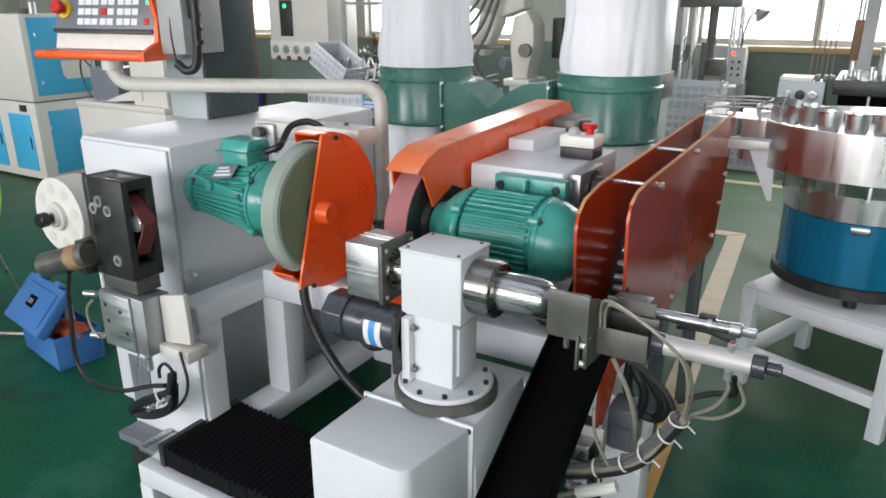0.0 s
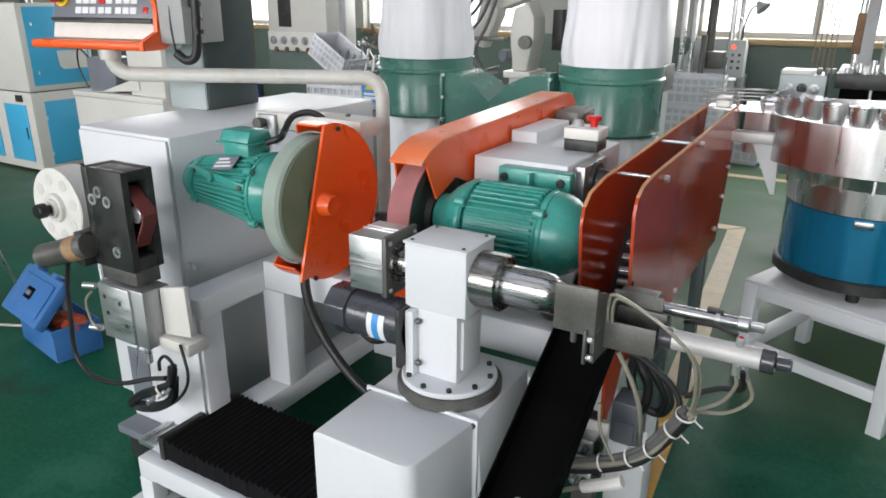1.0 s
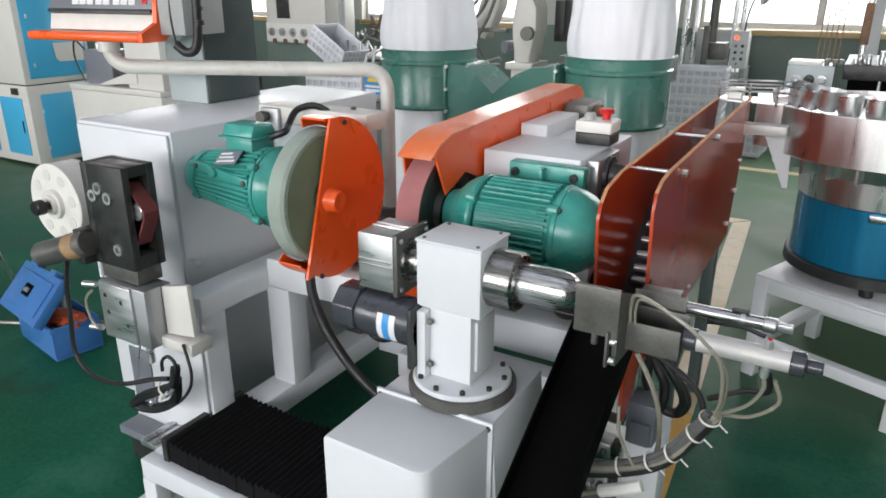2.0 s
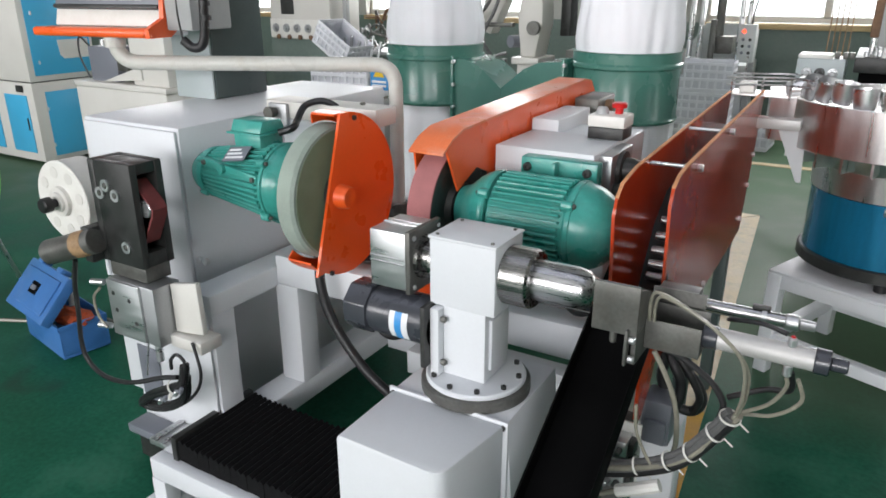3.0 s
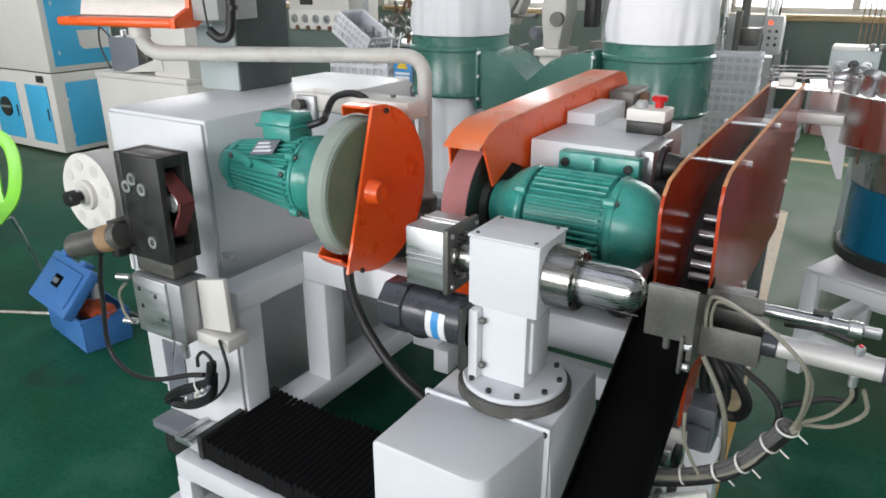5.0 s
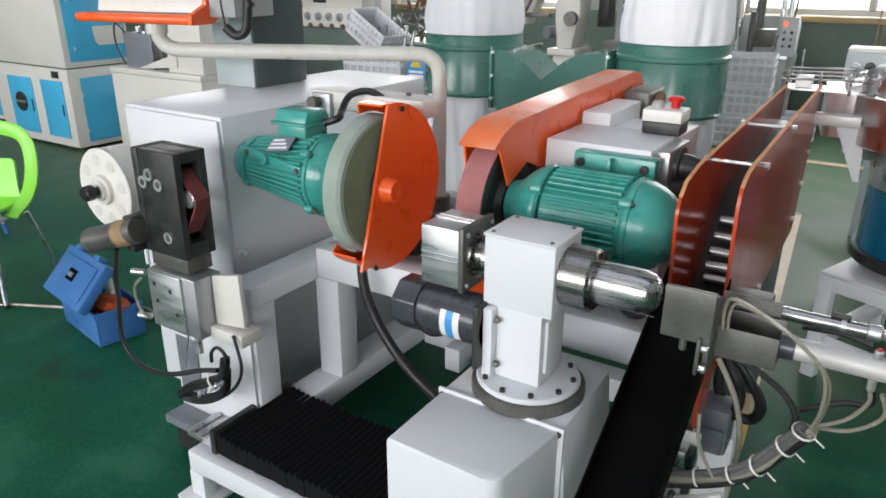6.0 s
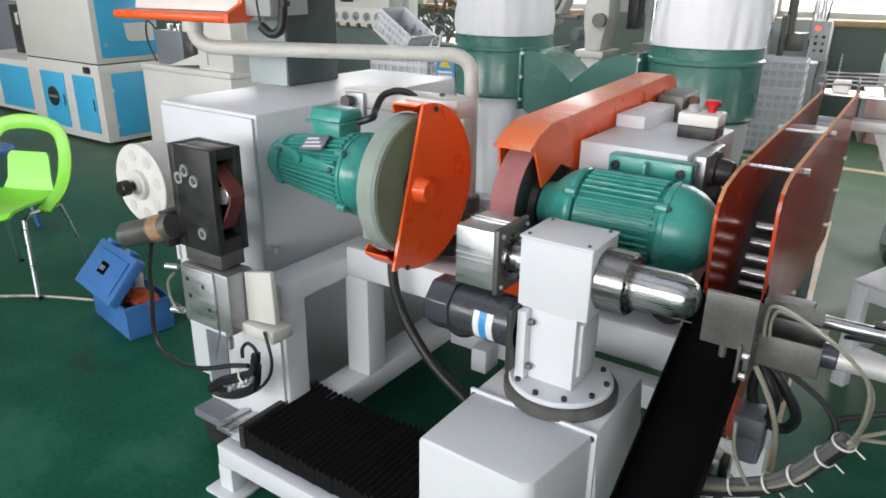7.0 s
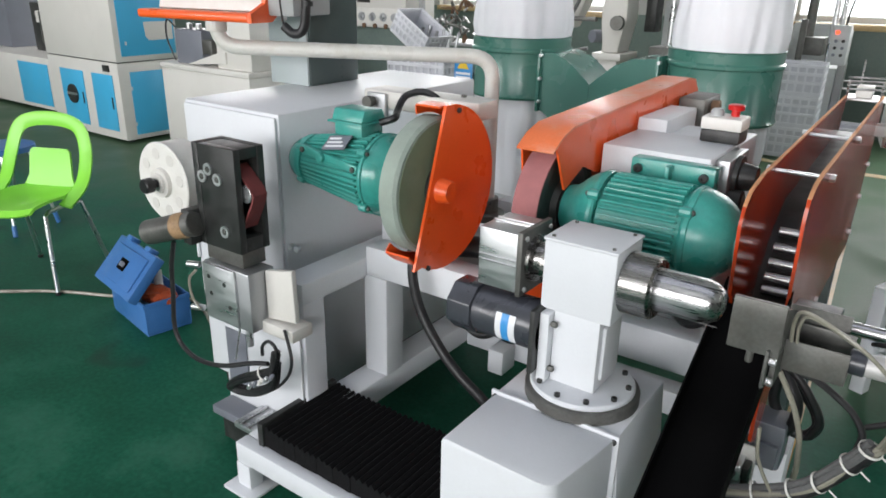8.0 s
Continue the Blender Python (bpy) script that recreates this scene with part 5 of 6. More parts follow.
c1 = face @ Vector((-0.20, -0.07, 0.14))
part("stop_ring", lathe(c0, c1, [(0, 0.031), (0.008, 0.030), (0.01, 0.02)], 28), YELLOW, cp, "yellow collar")
part("stop_button", lathe(c0, c1, [(0, 0.012), (0.028, 0.012), (0.03, 0.024), (0.042, 0.024), (0.048, 0.018), (0.049, 0)], 28), RED, cp, "red emergency stop button")
part("tray", box(-0.275, 0.235, -0.055, 0.03, -0.012, 0.018, 0.011, m=PM, seg=3), ORANGE, cp, "orange lower trim bar")
side = bmesh.new()
prism("x", 0.235, 0.252, [(-0.055, -0.012), (-0.055, 0.018), (0.02, 0.05), (0.03, 0.13), (-0.05, 0.42), (0.04, 0.42), (0.10, 0.12), (0.10, 0.02), (0.05, -0.012)], bm=side)
bmesh.ops.transform(side, matrix=PM, verts=side.verts)
part("side_trim", side, ORANGE, cp)
part("back_box", box(0.253, 0.36, 0.03, 0.24, 0.01, 0.42, 0.006, m=PM), GREYP, cp)
part("latch", box(0.36, 0.378, 0.06, 0.10, 0.13, 0.22, 0.004, m=PM), BLACK, cp)
part("clamp", cyl(PM @ Vector((0.37, 0.05, 0.27)), PM @ Vector((0.43, 0.05, 0.27)), 0.022, 16), BLACK, cp)
part("coiled_cable", tube([PM @ Vector(q) for q in ((0.40, 0.05, 0.44), (0.405, 0.05, 0.30), (0.40, 0.05, 0.10), (0.385, 0.05, -0.02), (0.35, 0.04, -0.045), (0.315, 0.03, -0.02))], 0.015, 12), RUBBER, cp)
part("thin_cable", tube([PM @ Vector(q) for q in ((0.315, 0.03, -0.02), (0.305, 0.03, 0.08), (0.31, 0.04, 0.22))], 0.0035, 8), RUBBER, cp)
for k in range(9):
    p = PM @ Vector((0.403, 0.05, 0.42 - 0.045 * k))
    q = PM @ Vector((0.403, 0.05, 0.405 - 0.045 * k))
    part("cable_coil", ring(p, q, 0.013, 0.0175, 14), RUBBER, cp)

# ---- tool box ----
tx = thing("tool_box", -2.80, 1.47, 0, "open blue plastic tool box with orange rag and odds and ends", "tool box")
BM = pose(-2.632, 1.382, 0, 0, 0, 169.5)
part("tray", box(0.0, 0.36, -0.19, 0.0, 0.0, 0.012, 0.006, m=BM), BLUEPL, tx)
for x0, x1, y0, y1 in ((0, 0.36, -0.006, 0), (0, 0.36, -0.19, -0.184), (0, 0.006, -0.184, -0.006), (0.354, 0.36, -0.184, -0.006)):
    part("wall", box(x0, x1, y0, y1, 0.012, 0.145, 0.002, m=BM), BLUEPL, tx)
part("rim", box(-0.005, 0.365, 0.0, 0.006, 0.125, 0.148, 0.002, m=BM), BLUEPL, tx)
part("rim", box(-0.006, 0.0, -0.19, 0.0, 0.125, 0.148, 0.002, m=BM), BLUEPL, tx)
LM = BM @ pose(0, 0.03, 0.150, 42, 0, 0)
lid = part("lid", box(0.0, 0.36, 0.0, 0.045, 0.0, 0.21, 0.008, m=LM), BLUEPL, tx)
part("lid_panel", box(0.03, 0.33, 0.044, 0.052, 0.03, 0.18, 0.004, m=LM), BLUEPL, lid)
# no hollow is cut; a flat black patch gives the recess its shade
part("recess_shade", box(0.15, 0.22, 0.051, 0.054, 0.085, 0.135, 0.002, m=LM), BLACKM, lid, "flat black patch for the shade in the handle recess")
part("handle", box(0.165, 0.205, 0.053, 0.06, 0.10, 0.12, 0.003, m=LM), GREYB, lid)
for x in (0.07, 0.25):
    part("latch", box(x, x + 0.045, 0.005, 0.05, 0.208, 0.228, 0.004, m=LM), BLUEPL, lid)
rag = thing("orange_rag", -2.70, 1.49, 0.1, "crumpled orange rag lying in the tool box", "rag")
rb = bmesh.new()
bmesh.ops.create_icosphere(rb, subdivisions=3, radius=1)
for v in rb.verts:
    d = 1 + 0.45 * noise.noise(v.co * 2.3)
    v.co = Vector((-2.705 + v.co.x * 0.095 * d, 1.49 + v.co.y * 0.055 * d, 0.135 + v.co.z * 0.035 * d))
part("cloth", rb, material("orange_cloth", (0.42, 0.07, 0.02), 0.85, vary=0.2, scale=30), rag)
wb = thing("plastic_bag", -2.79, 1.45, 0.1, "crumpled white plastic bag lying in the tool box", "plastic bag")
rb = bmesh.new()
bmesh.ops.create_icosphere(rb, subdivisions=3, radius=1)
for v in rb.verts:
    d = 1 + 0.6 * noise.noise(v.co * 3.1 + Vector((5, 1, 2)))
    v.co = Vector((-2.80 + v.co.x * 0.07 * d, 1.48 + v.co.y * 0.05 * d, 0.12 + v.co.z * 0.04 * d))
part("film", rb, WPLASTIC, wb)
bt = thing("small_bottle", -2.74, 1.52, 0.1, "small white bottle standing in the tool box", "bottle")
part("bottle", lathe((-2.74, 1.525, 0.10), (-2.74, 1.525, 0.3), [(0, 0), (0, 0.018), (0.12, 0.018), (0.135, 0.01), (0.16, 0.009), (0.165, 0)], 16), WPLASTIC, bt)

fc = thing("floor_cable", -3.0, 1.4, 0, "grey cable lying across the floor", "cable")
part("cable", tube([(-4.2, 0.9, 0.008), (-3.7, 1.12, 0.008), (-3.35, 1.38, 0.008), (-3.08, 1.52, 0.008), (-2.8, 1.70, 0.008), (-2.45, 1.58, 0.008), (-2.1, 1.46, 0.008)], 0.008, 8), CLEARHOSE, fc)

# ---- lime chair ----
ch2 = thing("plastic_chair", -3.575, 1.45, 0, "lime green plastic chair with a looped back and chrome legs", "chair", "chairs")
CM = pose(-3.575, 1.445, 0, 0, 0, 25) @ Matrix.Diagonal((0.82, 0.87, 0.90, 1))


def sheet(rows, thick, m):
    """A shell from rows of points, given a thickness."""
    bm = bmesh.new()
    a = [[bm.verts.new(m @ Vector(p)) for p in r] for r in rows]
    for i in range(len(a) - 1):
        for j in range(len(a[0]) - 1):
            bm.faces.new((a[i][j], a[i][j + 1], a[i + 1][j + 1], a[i + 1][j]))
    bmesh.ops.recalc_face_normals(bm, faces=bm.faces)
    bmesh.ops.solidify(bm, geom=bm.faces[:], thickness=thick)
    return bm


prof = [(-0.23, 0.405, 0.20), (-0.21, 0.428, 0.215), (-0.12, 0.435, 0.22), (0.0, 0.425, 0.215), (0.10, 0.43, 0.20), (0.165, 0.46, 0.165), (0.19, 0.52, 0.14), (0.205, 0.60, 0.135), (0.215, 0.645, 0.13), (0.218, 0.662, 0.11)]
rows = []
for y, z, w in prof:
    rows.append([(w * u, y, z + (0.03 * u * u if y < 0.12 else 0)) for u in (-1, -0.85, -0.6, -0.3, 0, 0.3, 0.6, 0.85, 1)])
part("seat", sheet(rows, 0.012, CM), LIME, ch2)
hoop = [(-0.235, -0.02, 0.415), (-0.25, 0.12, 0.50), (-0.245, 0.20, 0.64), (-0.20, 0.24, 0.765), (-0.09, 0.255, 0.81), (0.09, 0.255, 0.81), (0.20, 0.24, 0.765), (0.245, 0.20, 0.64), (0.25, 0.12, 0.50), (0.235, -0.02, 0.415)]
hp = [CM @ p for p in smooth_path(hoop, 7)]
hr = []
for i, p in enumerate(hp):
    d = (hp[min(i + 1, len(hp) - 1)] - hp[max(i - 1, 0)]).normalized()
    fwd = (CM.to_3x3() @ Vector((0, -1, 0.15))).normalized()
    wide = d.cross(fwd).normalized()
    hr.append([p - wide * 0.03, p - wide * 0.015 + fwd * 0.004, p + wide * 0.015 + fwd * 0.004, p + wide * 0.03])
part("back_loop", sheet(hr, 0.012, Matrix.Identity(4)), LIME, ch2)
for sx in (-1, 1):
    part("leg", tube([CM @ Vector(q) for q in ((sx * 0.16, -0.06, 0.40), (sx * 0.20, -0.14, 0.40), (sx * 0.245, -0.20, 0.01))], 0.010, 12, smooth=False), CUPSTEEL, ch2)
    part("leg", tube([CM @ Vector(q) for q in ((sx * 0.16, 0.06, 0.40), (sx * 0.20, 0.14, 0.40), (sx * 0.245, 0.25, 0.01))], 0.010, 12, smooth=False), CUPSTEEL, ch2)
    for y in (-0.20, 0.25):
        part("foot_cap", cyl(CM @ Vector((sx * 0.245, y, 0.0)), CM @ Vector((sx * 0.245, y, 0.018)), 0.013, 12), RUBBER, ch2)
    part("under_bar", tube([CM @ Vector(q) for q in ((sx * 0.16, -0.06, 0.40), (sx * 0.16, 0.06, 0.40))], 0.010, 12, smooth=False), CUPSTEEL, ch2)
st = thing("stool", -4.45, 1.68, 0, "steel legged stool with blue feet caps", "stool")
SM = pose(-4.42, 1.72, 0, 0, 0, 20)
part("seat", cyl(SM @ Vector((0, 0, 0.45)), SM @ Vector((0, 0, 0.48)), 0.16, 32), BLUEPL, st)
for a in (40, 130, 220, 310):
    c, s_ = math.cos(radians(a)), math.sin(radians(a))
    leg = part("leg", tube([SM @ Vector((0.12 * c, 0.12 * s_, 0.45)), SM @ Vector((0.20 * c, 0.20 * s_, 0.03))], 0.009, 10, smooth=False), CUPSTEEL, st)
    part("foot_cap", tube([SM @ Vector((0.193 * c, 0.193 * s_, 0.065)), SM @ Vector((0.205 * c, 0.205 * s_, 0.002))], 0.013, 10, smooth=False), BLUEPL, leg, "blue plastic cap")

# ---- dust collectors ----
def collector(x, y, r, z0, z1, label):
    t = thing("dust_collector", x, y, 0, label, "dust collector", "dust collectors")
    part("drum", lathe((x, y, z0), (x, y, z1), [(0, r - 0.02), (0, r), (0.012, r + 0.006), (0.024, r), (z1 - z0 - 0.075, r), (z1 - z0 - 0.068, r + 0.008), (z1 - z0 - 0.056, r + 0.008), (z1 - z0 - 0.048, r), (z1 - z0 - 0.006, r), (z1 - z0, r + 0.006), (z1 - z0, r - 0.02)], 72), DRUM, t)

    def cloth(levels, seed, waist):
        bm = bmesh.new()
        n = 144
        rings = []
        for z, rr in levels:
            ringv = []
            for k in range(n):
                a = 2 * math.pi * k / n
                crease = 0.022 * max(0.0, 1 - abs(z - (z1 if z > z0 + 0.05 else z0)) / 0.35) * abs(math.sin(a * 9 + 2.5 * noise.noise(Vector((a * 1.7, z * 3, seed)))))
                w = 1 - crease + waist * noise.noise(Vector((math.cos(a) * 2.2, math.sin(a) * 2.2, z * 1.3 + seed))) + waist * 0.5 * noise.noise(Vector((math.cos(a) * 6, math.sin(a) * 6, z * 2 + seed)))
                ringv.append(bm.verts.new((x + rr * w * math.cos(a), y + rr * w * math.sin(a), z)))
            rings.append(ringv)
        for a, b in zip(rings, rings[1:]):
            for k in range(n):
                bm.faces.new((a[k], a[(k + 1) % n], b[(k + 1) % n], b[k]))
        bm.faces.new(rings[0])
        bm.faces.new(rings[-1])
        return bm

    up = [(z1 - 0.004, r * 0.97)] + [(z1 + 0.05 * i, r * (1.0 - 0.012 * i + 0.02 * math.sin(i))) for i in range(1, 20)]
    dn = [(0.05 + (z0 - 0.05) * i / 14, r * (0.8 + 0.14 * i / 14 + 0.03 * math.sin(i * 1.2))) for i in range(15)] + [(z0 + 0.008, r * 0.955)]
    part("upper_bag", cloth(up, x * 3, 0.075), BAG, t, "white cloth filter bag")
    part("lower_bag", cloth(dn, x * 5 + 9, 0.09), BAG, t, "white cloth collecting bag")
    part("stand", cyl((x, y, 0), (x, y, 0.05), r * 0.7, 24), DRUM, t)
    return t


d1 = collector(-2.03, 3.28, 0.25, 0.84, 1.135, "green steel dust collector ring with white cloth bags")
d2 = collector(-1.025, 3.315, 0.243, 0.825, 1.135, "green steel dust collector ring with white cloth bags")
du = thing("collector_duct", -1.55, 3.25, 0.7, "green sheet steel twin duct joining the two dust collectors", "duct")
leftc = [(-1.83, 1.07), (-1.77, 1.072), (-1.70, 1.045), (-1.64, 1.0), (-1.575, 0.945)]
rightc = [(-1.52, 0.99), (-1.46, 1.04), (-1.38, 1.075), (-1.28, 1.082), (-1.25, 1.08)]
part("duct_arm", prism("y", 3.13, 3.42, leftc + [(-1.575, 0.62), (-1.83, 0.80)]), DRUM, du)
part("duct_arm", prism("y", 3.132, 3.418, [(-1.574, 0.945)] + rightc + [(-1.25, 0.80), (-1.574, 0.62)]), DRUM, du)
part("flange", box(-1.845, -1.83, 3.11, 3.44, 0.79, 1.085, 0.002), DRUM, du)
part("flange", box(-1.262, -1.248, 3.11, 3.44, 0.79, 1.095, 0.002), DRUM, du)
for x, zz in ((-1.825, (1.06, 0.95, 0.84)), (-1.245, (1.07, 0.96, 0.85))):
    for z in zz:
        part("bolt", cyl((x, 3.12, z), (x, 3.10, z), 0.009, 8), ALU, du)
part("blower_case", cyl((-1.57, 3.14, 0.42), (-1.57, 3.41, 0.42), 0.24, 40), DRUM, du)
part("blower_stand", box(-1.75, -1.40, 3.16, 3.40, 0.0, 0.25, 0.004), DRUM, du)
wl = thing("warning_label", -2.25, 3.06, 0.95, "blue label with a yellow warning triangle", "label")
part("plate", box(-2.30, -2.19, 3.065, 3.068, 0.90, 1.03, 0.001), LABELB, wl)
part("triangle", prism("y", 3.061, 3.064, [(-2.28, 0.965), (-2.21, 0.965), (-2.245, 1.02)]), YELLOW, wl, "yellow triangle")
for k in range(2):
    part("text_bar", box(-2.29, -2.20, 3.062, 3.064, 0.915 + 0.02 * k, 0.927 + 0.02 * k, 0.0003), LABELW, wl)

# ---- far end of the hall ----
bc = thing("blue_panel_cabinet", -6.4, 3.6, 0, "cream machine cabinet with sky-blue door panels on two tiers", "machine cabinet")
part("lower_body", box(-6.98, -5.85, 3.3, 3.9, 0.03, 0.675, 0.008), CREAM, bc)
part("upper_body", box(-6.98, -5.85, 3.3, 3.9, 0.685, 1.375, 0.008), CREAM, bc)
part("seam", box(-6.97, -5.86, 3.31, 3.89, 0.676, 0.699, 0.002), DARKSTEEL, bc)
for x0, x1 in ((-6.78, -6.40), (-6.26, -5.94)):
    dr = part("door", box(x0, x1, 3.292, 3.299, 0.10, 0.575, 0.003), CYAN, bc, "sky-blue door panel")
    part("handle", box(x1 - 0.04, x1 - 0.025, 3.284, 3.292, 0.29, 0.39, 0.003), BLACK, dr)
part("fan_grille", cyl((-6.60, 3.292, 0.36), (-6.60, 3.280, 0.36), 0.085, 32), BLACK, bc, "round black fan grille")
part("grille_bar", box(-6.68, -6.52, 3.276, 3.280, 0.35, 0.372, 0.001), ALU, bc)
part("switch", box(-6.06, -5.97, 3.285, 3.299, 0.60, 0.655, 0.004), BLACK, bc)
part("side_panel", box(-5.849, -5.842, 3.40, 3.80, 0.07, 0.60, 0.003), CYAN, bc, "sky-blue side panel")
part("side_panel", box(-5.849, -5.842, 3.35, 3.87, 0.73, 1.35, 0.003), CYAN, bc, "sky-blue upper side panel")
part("notice", prism("x", -5.841, -5.837, [(3.58, 1.0), (3.85, 1.0), (3.85, 0.85), (3.62, 0.85), (3.59, 0.88)]), CREAM, bc, "cream tab on the panel")
for z in (0.15, 0.45, 0.82, 1.2):
    part("hinge", cyl((-5.838, 3.40, z), (-5.838, 3.40, z + 0.03), 0.008, 8), ALU, bc)
for x in (-6.9, -5.95):
    part("foot", cyl((x, 3.4, 0), (x, 3.4, 0.03), 0.03, 12), BLACK, bc)
    part("foot", cyl((x, 3.8, 0), (x, 3.8, 0.03), 0.03, 12), BLACK, bc)
part("top_fitting", cyl((-5.98, 3.5, 1.375), (-5.98, 3.5, 1.47), 0.03, 14), ALUGREY, bc)
part("top_fitting", box(-6.10, -6.02, 3.45, 3.52, 1.375, 1.42, 0.004), DARKSTEEL, bc)

m2 = thing("blue_panel_machine", -8.3, 3.9, 0, "cream machine base with a sky-blue panel and dark tooling on top", "machine")
part("base", box(-9.6, -7.35, 3.6, 4.5, 0.04, 0.56, 0.008), CREAM, m2)
part("panel", box(-8.22, -7.62, 3.592, 3.599, 0.08, 0.50, 0.003), CYAN, m2, "sky-blue panel")
part("foot", box(-9.5, -7.45, 3.7, 4.4, 0.0, 0.04, 0.002), BLACK, m2)
part("column", box(-9.55, -8.95, 3.9, 4.3, 0.56, 1.6, 0.008), GREYB, m2)
for i, (x, z, w, h, mt) in enumerate(((-8.5, 0.56, 0.22, 0.5, BLACK), (-8.25, 0.56, 0.12, 0.28, ALUGREY), (-8.05, 0.56, 0.16, 0.4, BLACK), (-7.85, 0.56, 0.10, 0.22, ALU), (-8.35, 0.86, 0.30, 0.12, WPLASTIC), (-8.0, 0.96, 0.34, 0.16, GREYP), (-8.45, 1.1, 0.18, 0.35, WPLASTIC), (-7.75, 0.56, 0.07, 0.12, STEEL))):
    part("tool_holder", box(x, x + w, 3.95 - 0.03 * (i % 3), 4.2, z, z + h, 0.008), mt, m2)
part("spindle", cyl((-8.15, 3.9, 0.66), (-8.15, 3.9, 0.98), 0.04, 16), DARKSTEEL, m2)

dk = thing("cream_bench_machine", -4.0, 3.2, 0, "cream steel bench machine with a grey top and grey vise block", "bench machine")
part("base", box(-4.62, -3.72, 2.9, 3.7, 0.02, 0.79, 0.008), CREAM, dk)
part("plinth", box(-4.58, -3.76, 2.94, 3.66, 0.0, 0.02, 0.002), BLACK, dk)
part("top_slab", box(-4.625, -3.715, 2.895, 3.705, 0.79, 0.825, 0.004), CREAM, dk)
part("vise_block", box(-4.50, -4.22, 2.95, 3.15, 0.826, 1.045, 0.006), GREYB, dk)
part("jaw", box(-4.22, -4.12, 2.95, 3.2, 0.90, 0.99, 0.004), DARKSTEEL, dk)
part("screw", cyl((-4.22, 3.05, 1.0), (-4.02, 3.05, 1.0), 0.018, 14), DARKSTEEL, dk)
part("guard_flap", prism("y", 2.92, 3.12, [(-4.35, 0.828), (-3.95, 0.86), (-3.95, 0.93), (-4.0, 0.93)]), CREAM, dk)
part("head_box", box(-4.05, -3.72, 2.93, 3.6, 0.826, 1.20, 0.008), CREAM, dk)
part("hook", box(-3.80, -3.75, 2.885, 2.899, 0.60, 0.66, 0.004), BLACK, dk)
part("wire", tube([(-4.46, 2.94, 1.05), (-4.54, 2.93, 1.10), (-4.56, 2.93, 0.98), (-4.50, 2.94, 0.84)], 0.006, 8), RUBBER, dk)
for x in (-4.40, -4.30):
    part("clamp_nut", cyl((x, 3.0, 1.046), (x, 3.0, 1.085), 0.022, 12), STEEL, dk)

fcab = thing("dial_cabinet", -5.35, 6.2, 0, "pale control cabinet with round dials on a green base", "control cabinet")
part("base", box(-5.8, -4.9, 6.02, 6.5, 0.0, 0.88, 0.008), WALLGREEN, fcab)
part("case", box(-5.76, -4.94, 6.0, 6.5, 0.88, 1.75, 0.008), CREAM, fcab)
part("screen", box(-5.60, -5.42, 5.992, 5.999, 1.13, 1.5, 0.004), BLACK, fcab)
part("lamp", cyl((-5.52, 5.992, 1.44), (-5.52, 5.985, 1.44), 0.025, 16), GREENLIGHT, fcab, "small green lamp")
part("dial_panel", box(-5.76, -4.98, 5.985, 5.999, 0.89, 1.08, 0.004), WPLASTIC, fcab)
for k in range(5):
    part("dial", lathe((-5.68 + 0.15 * k, 5.985, 0.99), (-5.68 + 0.15 * k, 5.95, 0.99), [(0, 0.045), (0.012, 0.042), (0.014, 0.02), (0.03, 0.018)], 18), ALUGREY, fcab)
    part("knob", cyl((-5.64 + 0.15 * k, 5.985, 0.90), (-5.64 + 0.15 * k, 5.965, 0.90), 0.025, 10), RUST, fcab)
rp = thing("rusty_post", -6.05, 5.9, 0, "brown rusty steel post with a white strip lamp", "post")
part("post", box(-6.10, -5.98, 5.9, 6.0, 0, 2.4, 0.004), RUST, rp)
part("strip", box(-6.22, -6.17, 5.88, 5.93, 1.0, 1.6, 0.004), WPLASTIC, rp)
part("foot", box(-6.3, -5.95, 5.85, 6.05, 0.0, 0.5, 0.004), BLACK, rp)
bp = thing("blue_bin", -5.55, 5.2, 0, "blue plastic bin on the floor", "bin")
part("bin", prism("y", 5.1, 5.4, [(-5.62, 0), (-5.38, 0), (-5.36, 0.75), (-5.64, 0.75)], 0.01), material("deep_blue_plastic", (0.03, 0.03, 0.32), 0.45), bp)
sr = thing("metal_rack", -4.55, 6.3, 0, "grey steel rack heaped with bent metal parts", "rack")
for x in (-4.85, -4.15):
    part("upright", box(x, x + 0.05, 6.1, 6.15, 0, 2.2, 0.003), GREYP, sr)
for z in (0.75, 1.45):
    part("shelf", box(-4.80, -4.15, 6.1, 6.6, z, z + 0.03, 0.003), GREYP, sr)
for k in range(26):
    x, z = -4.75 + 0.5 * random.random(), 0.80 + 0.32 * random.random()
    a, b = random.uniform(-0.12, 0.12), random.uniform(-0.1, 0.12)
    part("metal_offcut", tube([(x, 6.2, z), (x + a, 6.15, z + b), (x + 2 * a, 6.18, z + b * 0.4)], random.uniform(0.008, 0.02), 7), random.choice((STEEL, RUST, DARKSTEEL)), sr)

# crates: slotted pale plastic
cr = thing("plastic_crate", 0, 0, 0, "pale grey slotted plastic crate", "crate", "plastic crates")
W, D, HGT = 0.52, 0.36, 0.26
part("floor", box(-W / 2, W / 2, -D / 2, D / 2, 0, 0.012, 0.003), CRATE, cr)
for sy in (-1, 1):
    for z in (0.012, 0.10, 0.17, 0.235):
        part("side_bar", box(-W / 2, W / 2, sy * D / 2 - 0.007, sy * D / 2 + 0.007, z, z + 0.026, 0.002, seg=1), CRATE, cr)
    for k in range(9):
        x = -W / 2 + W * k / 8
        part("side_slat", box(max(-W / 2, x - 0.008), min(W / 2, x + 0.008), sy * D / 2 - 0.005, sy * D / 2 + 0.005, 0.01, 0.25, 0.001, seg=1), CRATE, cr)
